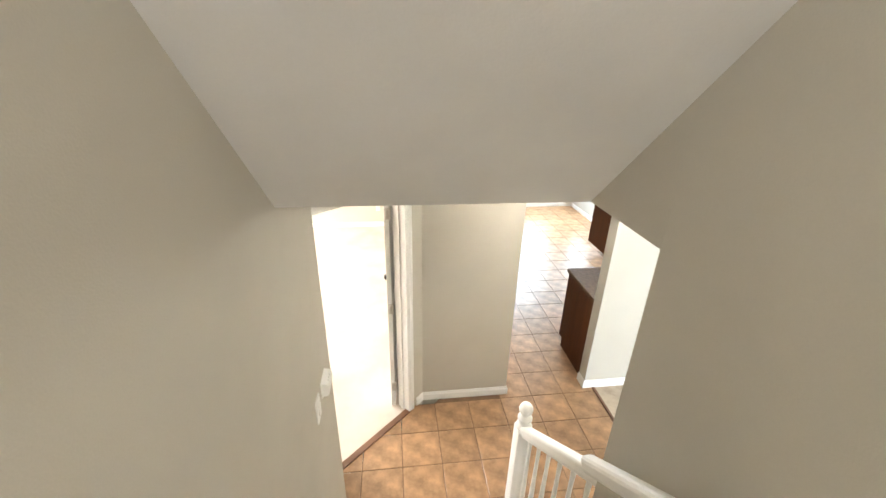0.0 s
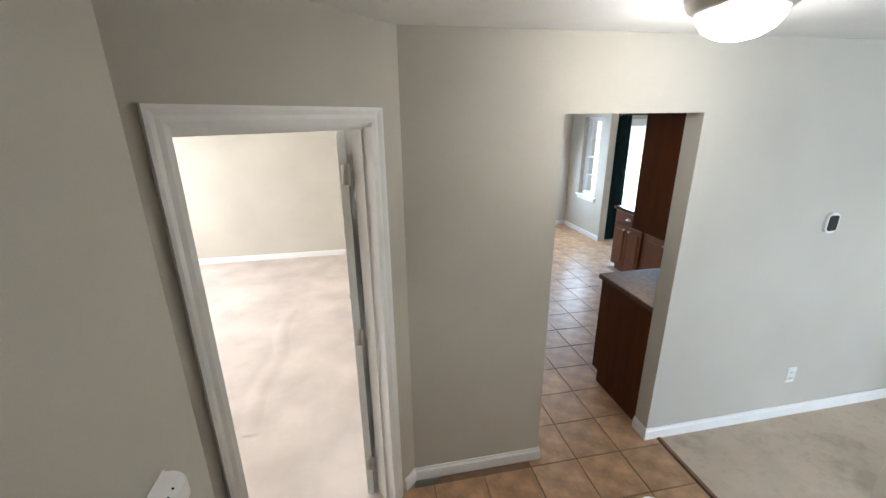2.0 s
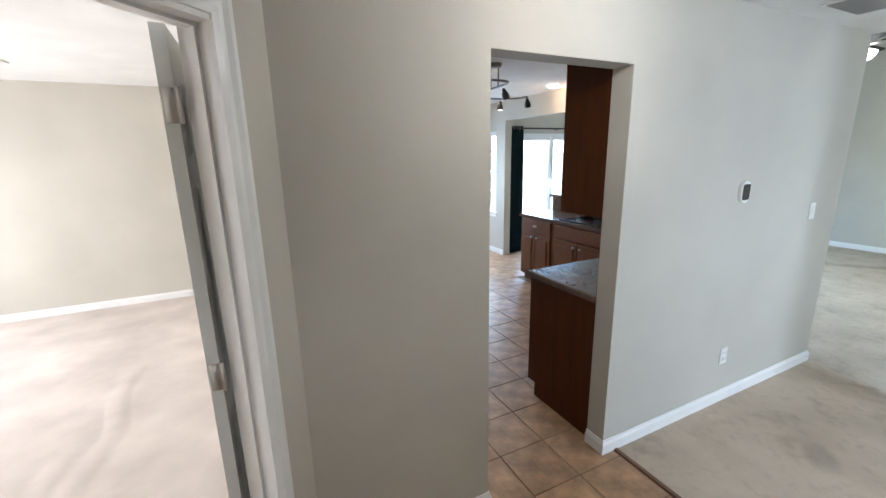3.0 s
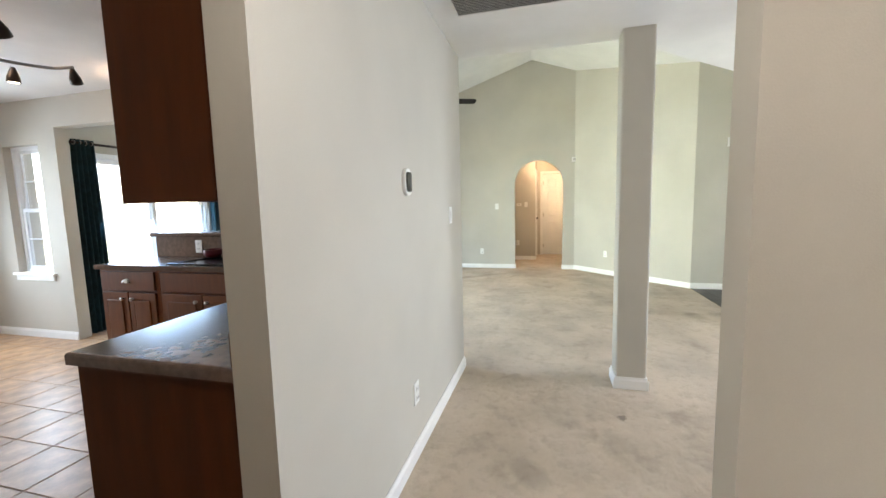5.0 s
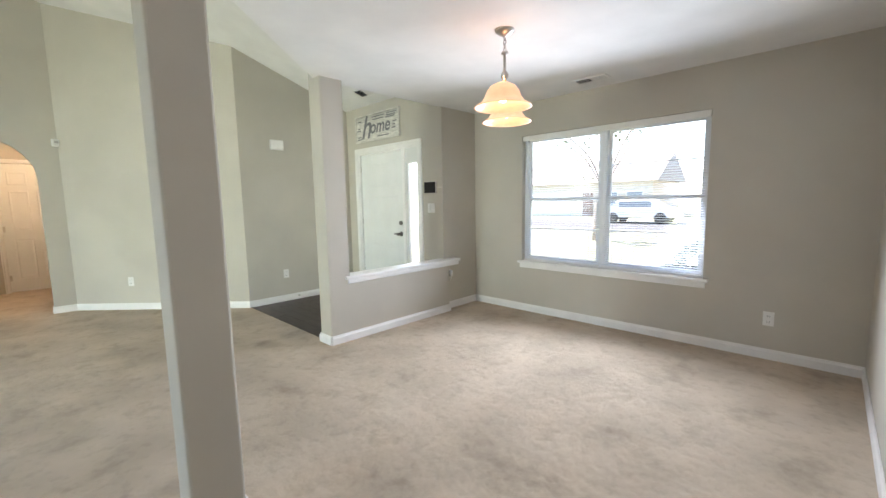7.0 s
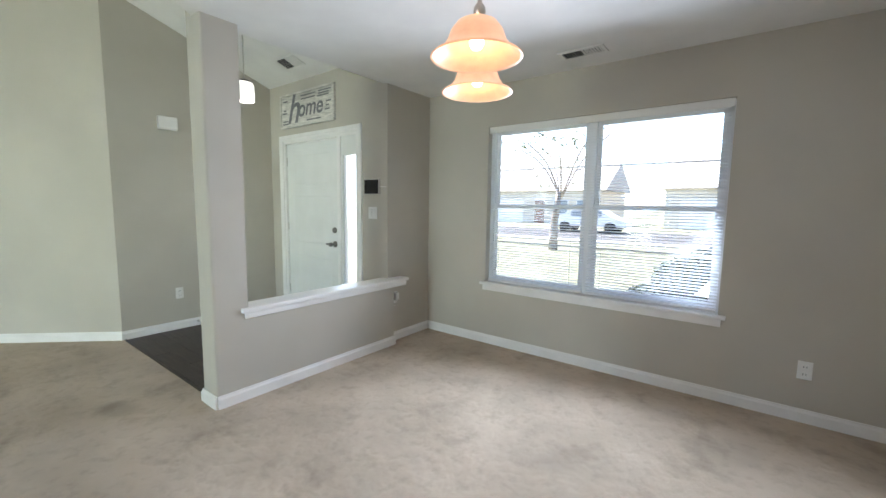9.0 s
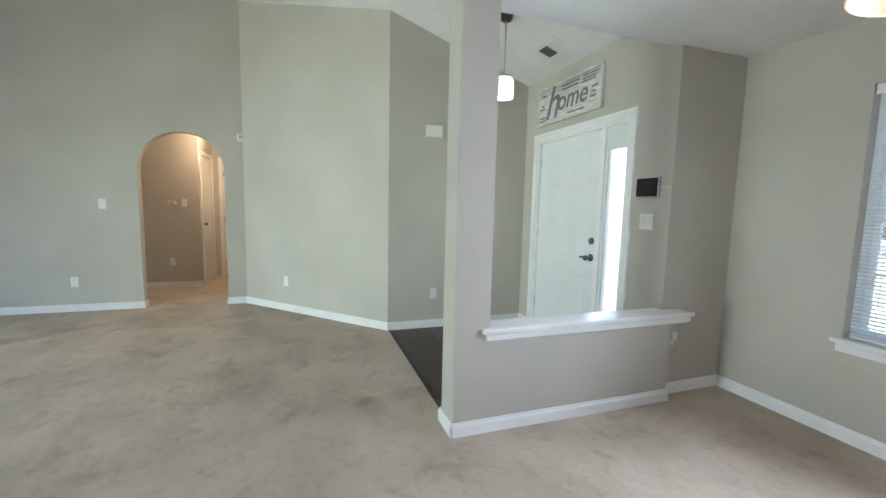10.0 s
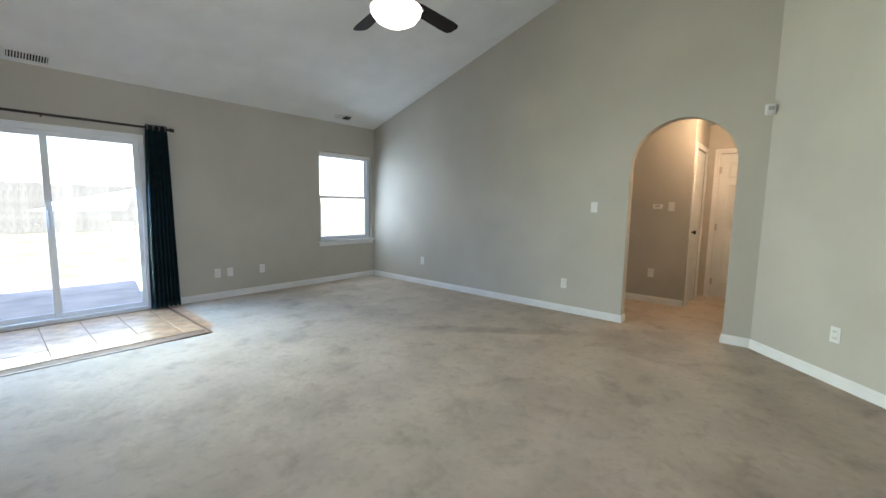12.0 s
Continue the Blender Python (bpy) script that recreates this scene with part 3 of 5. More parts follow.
def blind(m, w, h, label):
    """A mini blind let down over a window, its slats open."""
    b = thing("window_blind", label, "blind", m=m)
    part("head_rail", block(0.006, 0.02, h - 0.05, w - 0.006, 0.062, h - 0.002, 0.004), PLASTIC, b)
    part("bottom_rail", block(0.01, 0.028, 0.012, w - 0.01, 0.054, 0.030, 0.004), PLASTIC, b)
    sl = bmesh.new()
    n = 5
    rows = []
    for k in range(n):
        t = k / (n - 1) - 0.5
        y, z = 0.025 * t, 0.0016 * (1 - 4 * t * t) + 0.0055 * t
        rows.append([sl.verts.new((0.01, 0.041 + y, z)), sl.verts.new((w - 0.01, 0.041 + y, z))])
    for a, c in zip(rows, rows[1:]):
        sl.faces.new((a[0], a[1], c[1], c[0]))
    first = part("slat", sl, SLAT, b)
    count = int((h - 0.09) / 0.0225)
    first.location.z = 0.045
    for k in range(1, count):
        o = first.copy()
        scene.collection.objects.link(o)
        o.location.z = 0.045 + 0.0225 * k
    for x in (0.12, w - 0.12):
        part("ladder_cord", block(x - 0.001, 0.027, 0.03, x + 0.001, 0.0285, h - 0.05), PLASTIC, b)
    return b


SLAT = mat("white vinyl blind slat", (0.82, 0.83, 0.84), 0.5, vary=0.01, bump=0.0)
slat_nodes = SLAT.node_tree.nodes
glow = slat_nodes.new("ShaderNodeBsdfTranslucent")
glow.inputs["Color"].default_value = (0.80, 0.84, 0.90, 1)
blend = slat_nodes.new("ShaderNodeMixShader")
blend.inputs["Fac"].default_value = 0.65
SLAT.node_tree.links.new(slat_nodes["Principled BSDF"].outputs["BSDF"], blend.inputs[1])
SLAT.node_tree.links.new(glow.outputs["BSDF"], blend.inputs[2])
SLAT.node_tree.links.new(blend.outputs["Shader"], slat_nodes["Material Output"].inputs["Surface"])


def turned(x, y, z, degrees):
    return pose(x, y, z, 0, 0, degrees)


window_unit("window_1", turned(4.77, SOUTH_Y, 0.60, 180), 1.87, 1.46, 2, label="wide white vinyl double window with blinds let down")
for x0 in (4.77, 3.835):
    blind(turned(x0 - 0.005, SOUTH_Y, 0.60, 180), 0.925, 1.46, "white horizontal mini blind, slats open, in dining window")
part_valance = tagged(part("valance", block(2.905, SOUTH_Y - 0.02, 2.0, 4.765, SOUTH_Y - 0.008, 2.058, 0.003), PLASTIC), "white blind valance across the dining window head", "valance")
window_unit("window_2", turned(8.03, LIVING_N, 0.66, 0), 1.017, 1.41, 1, False, "bright white vinyl single-hung window beside the corner")
blind(turned(8.035, LIVING_N, 0.66, 0), 1.007, 1.41, "white horizontal mini blind, slats open, in corner window")
window_unit("window_3", turned(3.85, 7.932, 0.70, -90), 0.53, 1.34, 1, True, "narrow white vinyl kitchen window")
window_unit("window_4", turned(2.19, 8.36, 0.60, 0), 1.15, 1.48, 1, True, "white vinyl breakfast nook window")
blind(turned(2.195, 8.36, 0.60, 0), 1.14, 1.48, "white horizontal mini blind, slats open, in nook window")
window_unit("window_5", turned(-4.22, 7.42, 0.72, 0), 1.30, 1.36, 1, True, "white vinyl bedroom window")
# unseen window, added only to fill the invented west opening
window_unit("window_6", turned(-4.6, 4.50, 0.62, 90), 2.1, 1.46, 2, True, "added unseen white vinyl bedroom window")

# sliding patio door
slider = thing("door_1", "white vinyl sliding glass patio door, closed", "patio door", m=turned(4.177, LIVING_N, 0, 0), kind="structure")
SW, SH = 1.623, 2.0
bm = bmesh.new()
for a in ((0, 0.02, 0, 0.045, 0.14, SH), (SW - 0.045, 0.02, 0, SW, 0.14, SH), (0.045, 0.02, SH - 0.06, SW - 0.045, 0.14, SH), (0.045, 0.02, -0.02, SW - 0.045, 0.14, 0.035)):
    box(bm, *a)
part("door_frame", bm, VINYL, slider)
for x0, x1, y in ((0.045, SW / 2 + 0.03, 0.09), (SW / 2 - 0.03, SW - 0.045, 0.045)):
    bm = bmesh.new()
    g = 0.05
    for a in ((x0, y, 0.036, x0 + g, y + 0.035, SH - 0.061), (x1 - g, y, 0.036, x1, y + 0.035, SH - 0.061), (x0 + g, y, 0.036, x1 - g, y + 0.035, 0.036 + g), (x0 + g, y, SH - 0.061 - g, x1 - g, y + 0.035, SH - 0.061)):
        box(bm, *a)
    p = part("sliding_panel", bm, VINYL, slider)
    q = part("pane", block(x0 + g, y + 0.015, 0.036 + g, x1 - g, y + 0.02, SH - 0.061 - g), GLASS, p)
    q.visible_shadow = False
part("pull_handle", block(SW / 2 - 0.02, 0.02, 0.95, SW / 2, 0.045, 1.15, 0.006), PLASTIC, slider)


def casing(name, m, w, h, width=0.06, label="white painted door casing"):
    """Moulded casing round an opening w wide and h high; x along the wall, y out of it towards the viewer."""
    c = thing(name, label, "door trim", m=m, kind="structure")
    prof = [(0, 0.0), (0, 0.010), (width * 0.3, 0.014), (width * 0.55, 0.012), (width * 0.8, 0.019), (width, 0.019), (width, 0.0)]
    for side in ("left", "right", "head"):
        bm = bmesh.new()
        rings = []
        if side == "head":
            ends = [(lambda o: (-o, h + o)), (lambda o: (w + o, h + o))]
        elif side == "left":
            ends = [(lambda o: (-o, 0.0)), (lambda o: (-o, h + o))]
        else:
            ends = [(lambda o: (w + o, 0.0)), (lambda o: (w + o, h + o))]
        for e in ends:
            rings.append([bm.verts.new((e(o)[0], d, e(o)[1])) for o, d in prof])
        n = len(prof)
        for k in range(n):
            bm.faces.new((rings[0][k], rings[0][(k + 1) % n], rings[1][(k + 1) % n], rings[1][k]))
        bm.faces.new(rings[0])
        bm.faces.new(rings[1])
        part("trim_board", bm, TRIM, c)
    return c


def panel_door(name, m, w, h, panels, label, material=None, thick=0.035, knob=None, hinges=None, kind="structure", proud=0.006):
    """A moulded door leaf; panels are (x0, z0, x1, z1) fields set into both faces."""
    material = material or DOORWHITE
    d = thing(name, label, "door", m=m, kind=kind)
    xs = sorted({0, w, *(p[0] for p in panels), *(p[2] for p in panels)})
    zs = sorted({0, h, *(p[1] for p in panels), *(p[3] for p in panels)})
    bm = bmesh.new()
    box(bm, 0, 0, 0, w, thick, h)
    part("leaf", bm, material, d)
    for x0, z0, x1, z1 in panels:
        for ya, yb in ((0.0, -proud), (thick, thick + proud)):
            fb = bmesh.new()
            o = [fb.verts.new(v) for v in ((x0, ya, z0), (x1, ya, z0), (x1, ya, z1), (x0, ya, z1))]
            i = [fb.verts.new(v) for v in ((x0 + 0.012, yb, z0 + 0.012), (x1 - 0.012, yb, z0 + 0.012), (x1 - 0.012, yb, z1 - 0.012), (x0 + 0.012, yb, z1 - 0.012))]
            j = [fb.verts.new(v) for v in ((x0 + 0.03, ya + (yb - ya) * 0.2, z0 + 0.03), (x1 - 0.03, ya + (yb - ya) * 0.2, z0 + 0.03), (x1 - 0.03, ya + (yb - ya) * 0.2, z1 - 0.03), (x0 + 0.03, ya + (yb - ya) * 0.2, z1 - 0.03))]
            for k in range(4):
                fb.faces.new((o[k], o[(k + 1) % 4], i[(k + 1) % 4], i[k]))
                fb.faces.new((i[k], i[(k + 1) % 4], j[(k + 1) % 4], j[k]))
            fb.faces.new(j)
            part("panel", fb, material, d)
    if knob:
        kx, kz = knob
        for s, y in ((-1, 0), (1, thick)):
            kb = lathe([(0.0, 0.0), (0.03, 0.0), (0.03, 0.006), (0.011, 0.01), (0.011, 0.03), (0.024, 0.04), (0.027, 0.052), (0.02, 0.062), (0, 0.064)], 20)
            part("door_knob", kb, BRONZE, d, "dark metal knob", pose(kx, y, kz, 90 if s < 0 else -90))
    if hinges:
        for z in hinges:
            hb = block(-0.012, -0.004, z - 0.045, 0.03, 0.0, z + 0.045, 0.001)
            box(hb, -0.002, 0.0005, z - 0.045, -0.0002, 0.030, z + 0.045)
            lathe([(0, z - 0.047), (0.006, z - 0.047), (0.006, z + 0.047), (0, z + 0.047)], 10, Matrix.Translation((-0.008, -0.008, 0)), hb)
            part("hinge", hb, CHROME, d, "brushed steel hinge with barrel")
    return d


def six_panels(w, h):
    a, b = 0.11, w / 2 - 0.045
    out = []
    for x0, x1 in ((a, b), (w - b, w - a)):
        out += [(x0, 0.2, x1, 0.83), (x0, 0.98, x1, h - 0.42), (x0, h - 0.33, x1, h - 0.12)]
    return out


# bedroom door, open into the bedroom
NW = Vector((-DOOR_D.y, DOOR_D.x))
ang = math.degrees(math.atan2(DOOR_D.y, DOOR_D.x))
P = Vector((-1.03, 1.915))
c0 = P + DOOR_D * 1.427
casing("trim_bedroom_door", pose(c0.x, c0.y, 0, 0, 0, ang + 180), 0.737, 2.045, label="white moulded casing round the bedroom doorway")
bm = bmesh.new()
jm = pose(P.x, P.y, 0, 0, 0, ang)
for a in ((0.672, -0.001, 0, 0.6905, 0.116, 2.03), (1.4265, -0.001, 0, 1.445, 0.116, 2.03), (0.672, -0.001, 2.03, 1.445, 0.116, 2.046)):
    box(bm, *a, jm)
for a in ((0.6905, 0.045, 0, 0.70, 0.08, 2.02), (1.417, 0.045, 0, 1.4265, 0.08, 2.02), (0.6905, 0.045, 2.02, 1.4265, 0.08, 2.0302)):
    box(bm, *a, jm)
setting("door_jamb_bedroom", bm, TRIM, "white painted door jamb with stop", "door jamb")
hp = P + DOOR_D * 1.40 + NW * 0.125
panel_door("door_2", pose(hp.x, hp.y, 0.012, 0, 0, 88), 0.72, 2.02, six_panels(0.72, 2.02), "white six-panel bedroom door, open into the room", knob=(0.66, 0.95), hinges=(0.22, 1.02, 1.82))
bm = bmesh.new()
box(bm, 0.69, -0.02, 0, 1.427, 0.03, 0.012, jm)
setting("threshold_bedroom", bm, STRIP, "brown wooden threshold strip under bedroom doorway", "threshold")

# front door with sidelight
fd = thing("trim_front_door", "white front door frame with narrow sidelight", "door frame", m=turned(7.21, -1.245, 0, 180), kind="structure")
bm = bmesh.new()
for a in ((0, 0.0, 0, 0.035, 0.14, 2.05), (1.285, 0.0, 0, 1.32, 0.14, 2.05), (0.035, 0.0, 2.02, 1.285, 0.14, 2.05), (0.985, 0.0, 0, 1.04, 0.10, 2.02), (0.035, 0.0, -0.02, 1.285, 0.14, 0.02)):
    box(bm, *a)
part("door_frame", bm, TRIM, fd)
bm = bmesh.new()
for a in ((1.04, 0.012, 0.02, 1.065, 0.06, 2.02), (1.27, 0.012, 0.02, 1.285, 0.06, 2.02), (1.065, 0.012, 0.02, 1.27, 0.06, 0.12), (1.065, 0.012, 1.83, 1.27, 0.06, 2.02)):
    box(bm, *a)
side = part("sidelight", bm, DOORWHITE, fd)
q = part("pane", block(1.065, 0.028, 0.12, 1.27, 0.034, 1.83), FROST, side, "frosted sidelight pane")
q.visible_shadow = False
casing("trim_front_casing", turned(5.89, -1.245, 0, 0), 1.32, 2.05, label="white moulded casing round the front door")
front = panel_door("door_3", turned(7.172, -1.27, 0.02, 180), 0.945, 1.99, [(0.13, 0.16, 0.815, 0.72), (0.13, 0.86, 0.815, 1.40), (0.13, 1.52, 0.815, 1.86)], "white painted front door, closed, with deadbolt and lever", proud=0.003)
for nm, z, pr in (("deadbolt", 1.03, [(0, 0), (0.031, 0), (0.031, 0.012), (0.024, 0.02), (0, 0.021)]), ("door_handle", 0.88, [(0, 0), (0.034, 0), (0.034, 0.008), (0.013, 0.014), (0.013, 0.045), (0.022, 0.05), (0.024, 0.066), (0.016, 0.074), (0, 0.075)])):
    part(nm, lathe(pr, 20), DARKNICKEL, front, "dark nickel " + nm.replace("_", " "), pose(0.875, -0.001, z, 90))
part("lever", block(0.79, -0.062, 0.872, 0.87, -0.048, 0.892, 0.005), DARKNICKEL, front, "dark nickel lever")
for z in (0.25, 1.0, 1.75):
    part("hinge", lathe([(0, 0), (0.006, 0), (0.006, 0.09), (0, 0.09)], 10), CHROME, front, "", pose(-0.004, -0.004, z))

# passage doors
panel_door("door_4", turned(10.55, 2.69, 0.012, 0), 0.70, 2.02, six_panels(0.70, 2.02), "white six-panel passage door, closed", knob=(0.06, 0.95))
casing("trim_passage_door", turned(11.25, 2.68, 0, 180), 0.70, 2.04, label="white moulded casing round passage door")
panel_door("door_5", turned(11.42, 2.53, 0.012, -94), 0.76, 2.02, six_panels(0.76, 2.02), "white six-panel door at the passage end, ajar", knob=(0.70, 0.95), hinges=(0.22, 1.0, 1.8))
casing("trim_passage_end", turned(11.4, 1.77, 0, 90), 0.76, 2.04, label="white moulded casing round end door")

# baseboards, each with the wall on its right
for run in (
    [(0.92, 3.15), (0.92, 3.03), (0.14, 3.03), (0.075, 2.965)],
    [(3.97, 3.15), (3.97, 3.03), (1.693, 3.03), (1.693, 3.15)],
    [(-0.57, 2.36), (-0.98, 1.96), (-0.98, 1.94)],
    [(1.87, SOUTH_Y), (1.87, 1.985), (1.755, 1.985), (1.755, 1.07)][::-1],
    [(5.485, SOUTH_Y), (1.87, SOUTH_Y)][::-1],
    [(5.40, 0.359), (5.40, -1.245), (5.485, -1.2455), (5.485, SOUTH_Y)][::-1],
    [(5.40, 0.36), (5.60, 0.36), (5.60, 0.14)],
    [(3.815, 1.80), (3.815, 1.90), (4.0, 1.90), (4.0, 1.70), (3.815, 1.70), (3.815, 1.80)],
    [(5.835, -1.245), (5.60, -1.245)][::-1],
    [(7.27, -1.245), (ENTRY_X, -1.245), (ENTRY_X, 0.334), (ARCH_X, 1.894), (ARCH_X, 2.111), (ARCH_X + 0.12, 2.111)],
    [(ARCH_X + 0.12, 3.041), (ARCH_X, 3.041), (ARCH_X, LIVING_N), (5.82, LIVING_N)],
    [(10.42, 2.68), (10.42, 4.6)],
    [(3.85, 7.15), (3.85, 8.36), (0.15, 8.36)],
    [(0.03, 7.42), (-4.6, 7.42)],
):
    baseboard(run)

# half wall cap
cap = thing("half_wall_cap", "white painted wooden ledge capping the half wall", "ledge", kind="structure")
part("ledge_board", block(5.372, -1.43, 0.60, 5.56, 0.19, 0.632, 0.008), TRIM, cap)
part("moulding", block(5.386, -1.41, 0.555, 5.544, 0.165, 0.5995, 0.01), TRIM, cap)

# strips between floors
for nm, a in (("carpet_strip", (1.775, 1.95, -0.004, 1.80, 3.03, 0.008)), ("tile_strip", (5.90, 5.85, -0.004, 5.93, 7.28, 0.01)), ("tile_strip", (3.97, 5.845, -0.004, 5.90, 5.87, 0.008)), ("entry_strip", (5.6, 0.305, -0.004, 7.47, 0.325, 0.006))):
    setting(nm, block(*a, 0.003), DARKWOOD if nm == "entry_strip" else STRIP, "narrow brown transition strip between floors", "floor strip")


# ---- stair railing ----
rail = thing("stair_railing", "white painted wooden stair railing with turned newel", "railing", m=turned(0.612, 1.80, 0, 0))
nb = block(-0.042, -0.042, 0, 0.042, 0.042, 0.98, 0.005)
lathe([(0.040, 0.98), (0.046, 0.99), (0.046, 1.0), (0.034, 1.015), (0.030, 1.035), (0.040, 1.05), (0.040, 1.06), (0.022, 1.075), (0.026, 1.088), (0.036, 1.105), (0.038, 1.12), (0.032, 1.14), (0.018, 1.152), (0, 1.156)], 24, bm=nb)
part("newel_post", nb, TRIM, rail)
part("newel_base", block(-0.052, -0.052, 0, 0.052, 0.052, 0.16, 0.006), TRIM, rail)


def bar(p0, p1, w, h, bevel=0.012):
    """A squared bar with rounded edges from p0 to p1."""
    p0, p1 = Vector(p0), Vector(p1)
    d = p1 - p0
    bm = block(-w / 2, 0, -h / 2, w / 2, d.length, h / 2, bevel, segments=3)
    bmesh.ops.transform(bm, matrix=Matrix.Translation(p0) @ d.to_track_quat("Y", "Z").to_matrix().to_4x4(), verts=bm.verts[:])
    return bm


part("handrail", bar((0, -0.03, 0.985), (0, -0.73, 1.56), 0.062, 0.05), TRIM, rail)
part("rail_fillet", bar((0, -0.03, 0.952), (0, -0.73, 1.527), 0.04, 0.018, 0.003), TRIM, rail)
part("bottom_rail", bar((0, -0.03, 0.19), (0, -0.73, 0.765), 0.05, 0.05), TRIM, rail)
for k in range(6):
    y = -0.115 - 0.105 * k
    z0, z1 = 0.20 + (-y - 0.03) * 0.821, 0.95 + (-y - 0.03) * 0.821
    bb = block(-0.013, y - 0.013, z0, 0.013, y + 0.013, z0 + 0.16)
    lathe([(0.013, z0 + 0.16), (0.016, z0 + 0.17), (0.010, z0 + 0.19), (0.015, z0 + 0.30), (0.009, z1 - 0.12), (0.011, z1 - 0.02), (0.011, z1)], 10, Matrix.Translation((0, y, 0)), bb)
    part("baluster", bb, TRIM, rail)
bm = bmesh.new()
vs = [(y, z) for y, z in ((1.76, -0.05), (1.76, 0.16), (1.0, 0.80), (1.0, -0.05))]
a = [bm.verts.new((0.578, y, z)) for y, z in vs]
b = [bm.verts.new((0.645, y, z)) for y, z in vs]
bm.faces.new(a)
bm.faces.new(b[::-1])
for k in range(4):
    bm.faces.new((a[k], a[(k + 1) % 4], b[(k + 1) % 4], b[k]))
setting("stair_stringer", bm, TRIM, "white painted closed stair stringer", "stair")
wr = thing("wall_handrail", "white painted wooden handrail on the stair wall", "handrail", m=turned(0.505, 1.05, 0, 0))
part("rail_bar", bar((0, 0, 1.69), (0, -1.6, 3.0), 0.05, 0.055, 0.018), TRIM, wr)
for y in (-0.25, -1.3):
    part("bracket", tube([(0.0, y, 1.67 - y * 0.82), (0.03, y, 1.62 - y * 0.82), (0.069, y, 1.62 - y * 0.82)], 0.008), CHROME, wr)


# ---- small fittings on walls ----
def plate(kind, m, label):
    """A wall plate: x along the wall, y out of the wall, z up."""
    o = thing("wall_outlet" if kind == "outlet" else "light_switch" if kind in ("switch", "double") else "blank_plate", label, "outlet" if kind == "outlet" else "switch" if kind in ("switch", "double") else "cover plate", m=m)
    half = 0.06 if kind == "double" else 0.036
    bm = block(-half, 0, -0.058, half, 0.007, 0.058, 0.003)
    part("cover", bm, PLASTIC, o)
    if kind == "outlet":
        for z in (-0.024, 0.024):
            s = part("socket", block(-0.017, 0.007, z - 0.015, 0.017, 0.010, z + 0.015, 0.004), PLASTIC, o)
            for x in (-0.007, 0.007):
                part("slot", block(x - 0.0015, 0.0101, z - 0.006, x + 0.0015, 0.0106, z + 0.006), BLACK, s)
    elif kind in ("switch", "double"):
        for x in ((-0.023, 0.023) if kind == "double" else (0.0,)):
            part("rocker", block(x - 0.016, 0.007, -0.032, x + 0.016, 0.013, 0.032, 0.003), PLASTIC, o)
    return o


FN, FS, FE, FW = 180, 0, -90, 90
for kind, x, y, z, turn, lab in (
    ("outlet", 2.77, 3.03, 0.345, FN, "white duplex outlet on greige wall"),
    ("switch", 3.60, 3.03, 1.25, FN, "white light switch near wall end"),
    ("outlet", ENTRY_X, -0.17, 0.38, FW, "white duplex outlet above entry baseboard"),
    ("outlet", 6.505, LIVING_N, 0.335, FN, "white duplex outlet on north wall"),
    ("blank", 6.66, LIVING_N, 0.335, FN, "white blank cover plate beside outlet"),
    ("outlet", 7.09, LIVING_N, 0.335, FN, "white duplex outlet on north wall"),
    ("outlet", ARCH_X, 6.09, 0.38, FW, "white duplex outlet on grey-lit gable wall"),
    ("outlet", ARCH_X, 3.716, 0.35, FW, "white duplex outlet beside the arch"),
    ("switch", ARCH_X, 3.40, 1.267, FW, "white light switch beside the arch"),
    ("outlet", 2.43, SOUTH_Y, 0.335, FS, "white duplex outlet under dining window wall"),
    ("double", 5.68, -1.245, 1.25, FS, "white two-gang light switch under alarm keypad"),
    ("switch", 10.42, 2.89, 1.29, FW, "white light switch in the passage"),
    ("outlet", 10.42, 3.08, 0.40, FW, "white duplex outlet low in the passage"),
    ("outlet", 3.54, 8.36, 0.38, FN, "white duplex outlet in breakfast nook"),
    ("switch", -0.415, 1.588, 1.45, FE, "white light switch on the stair wall"),
    ("outlet", -0.36, 7.42, 0.36, FN, "white duplex outlet on bedroom wall"),
):
    plate(kind, turned(x, y, z, turn), lab)
dd = Vector((ARCH_X - ENTRY_X, 1.894 - 0.334)).normalized()
dp = Vector((ENTRY_X, 0.334)) + dd * 1.52
plate("outlet", turned(dp.x, dp.y, 0.37, math.degrees(math.atan2(dd.y, dd.x))), "white duplex outlet on the diagonal wall")
tp = thing("thermostat", "white rounded smart thermostat with black screen", "thermostat", m=turned(2.715, 3.03, 1.435, FN))
bm = block(-0.048, 0, -0.064, 0.048, 0.018, 0.064, 0.0)
bmesh.ops.bevel(bm, geom=[e for e in bm.edges if abs(e.verts[0].co.y - e.verts[1].co.y) > 0.01], offset=0.045, segments=8, affect="EDGES", profile=0.5)
part("housing", bm, PLASTIC, tp)
bm = block(-0.033, 0.018, -0.047, 0.033, 0.023, 0.047)
bmesh.ops.bevel(bm, geom=[e for e in bm.edges if abs(e.verts[0].co.y - e.verts[1].co.y) > 0.004], offset=0.016, segments=5, affect="EDGES", profile=0.5)
part("screen", bm, BLACK, tp, "glossy black screen")
kp = thing("alarm_keypad", "black alarm keypad with grey rim on wall", "keypad", m=turned(5.68, -1.245, 1.50, FS))
part("housing", block(-0.105, 0, -0.075, 0.105, 0.022, 0.075, 0.006), CHROME, kp)
part("screen", block(-0.096, 0.0221, -0.066, 0.096, 0.025, 0.066, 0.002), BLACK, kp)
part("cord", tube([(-0.105, 0.006, 0.0), (-0.19, 0.005, -0.003)], 0.003, 6), PLASTIC, kp, "thin white cord")
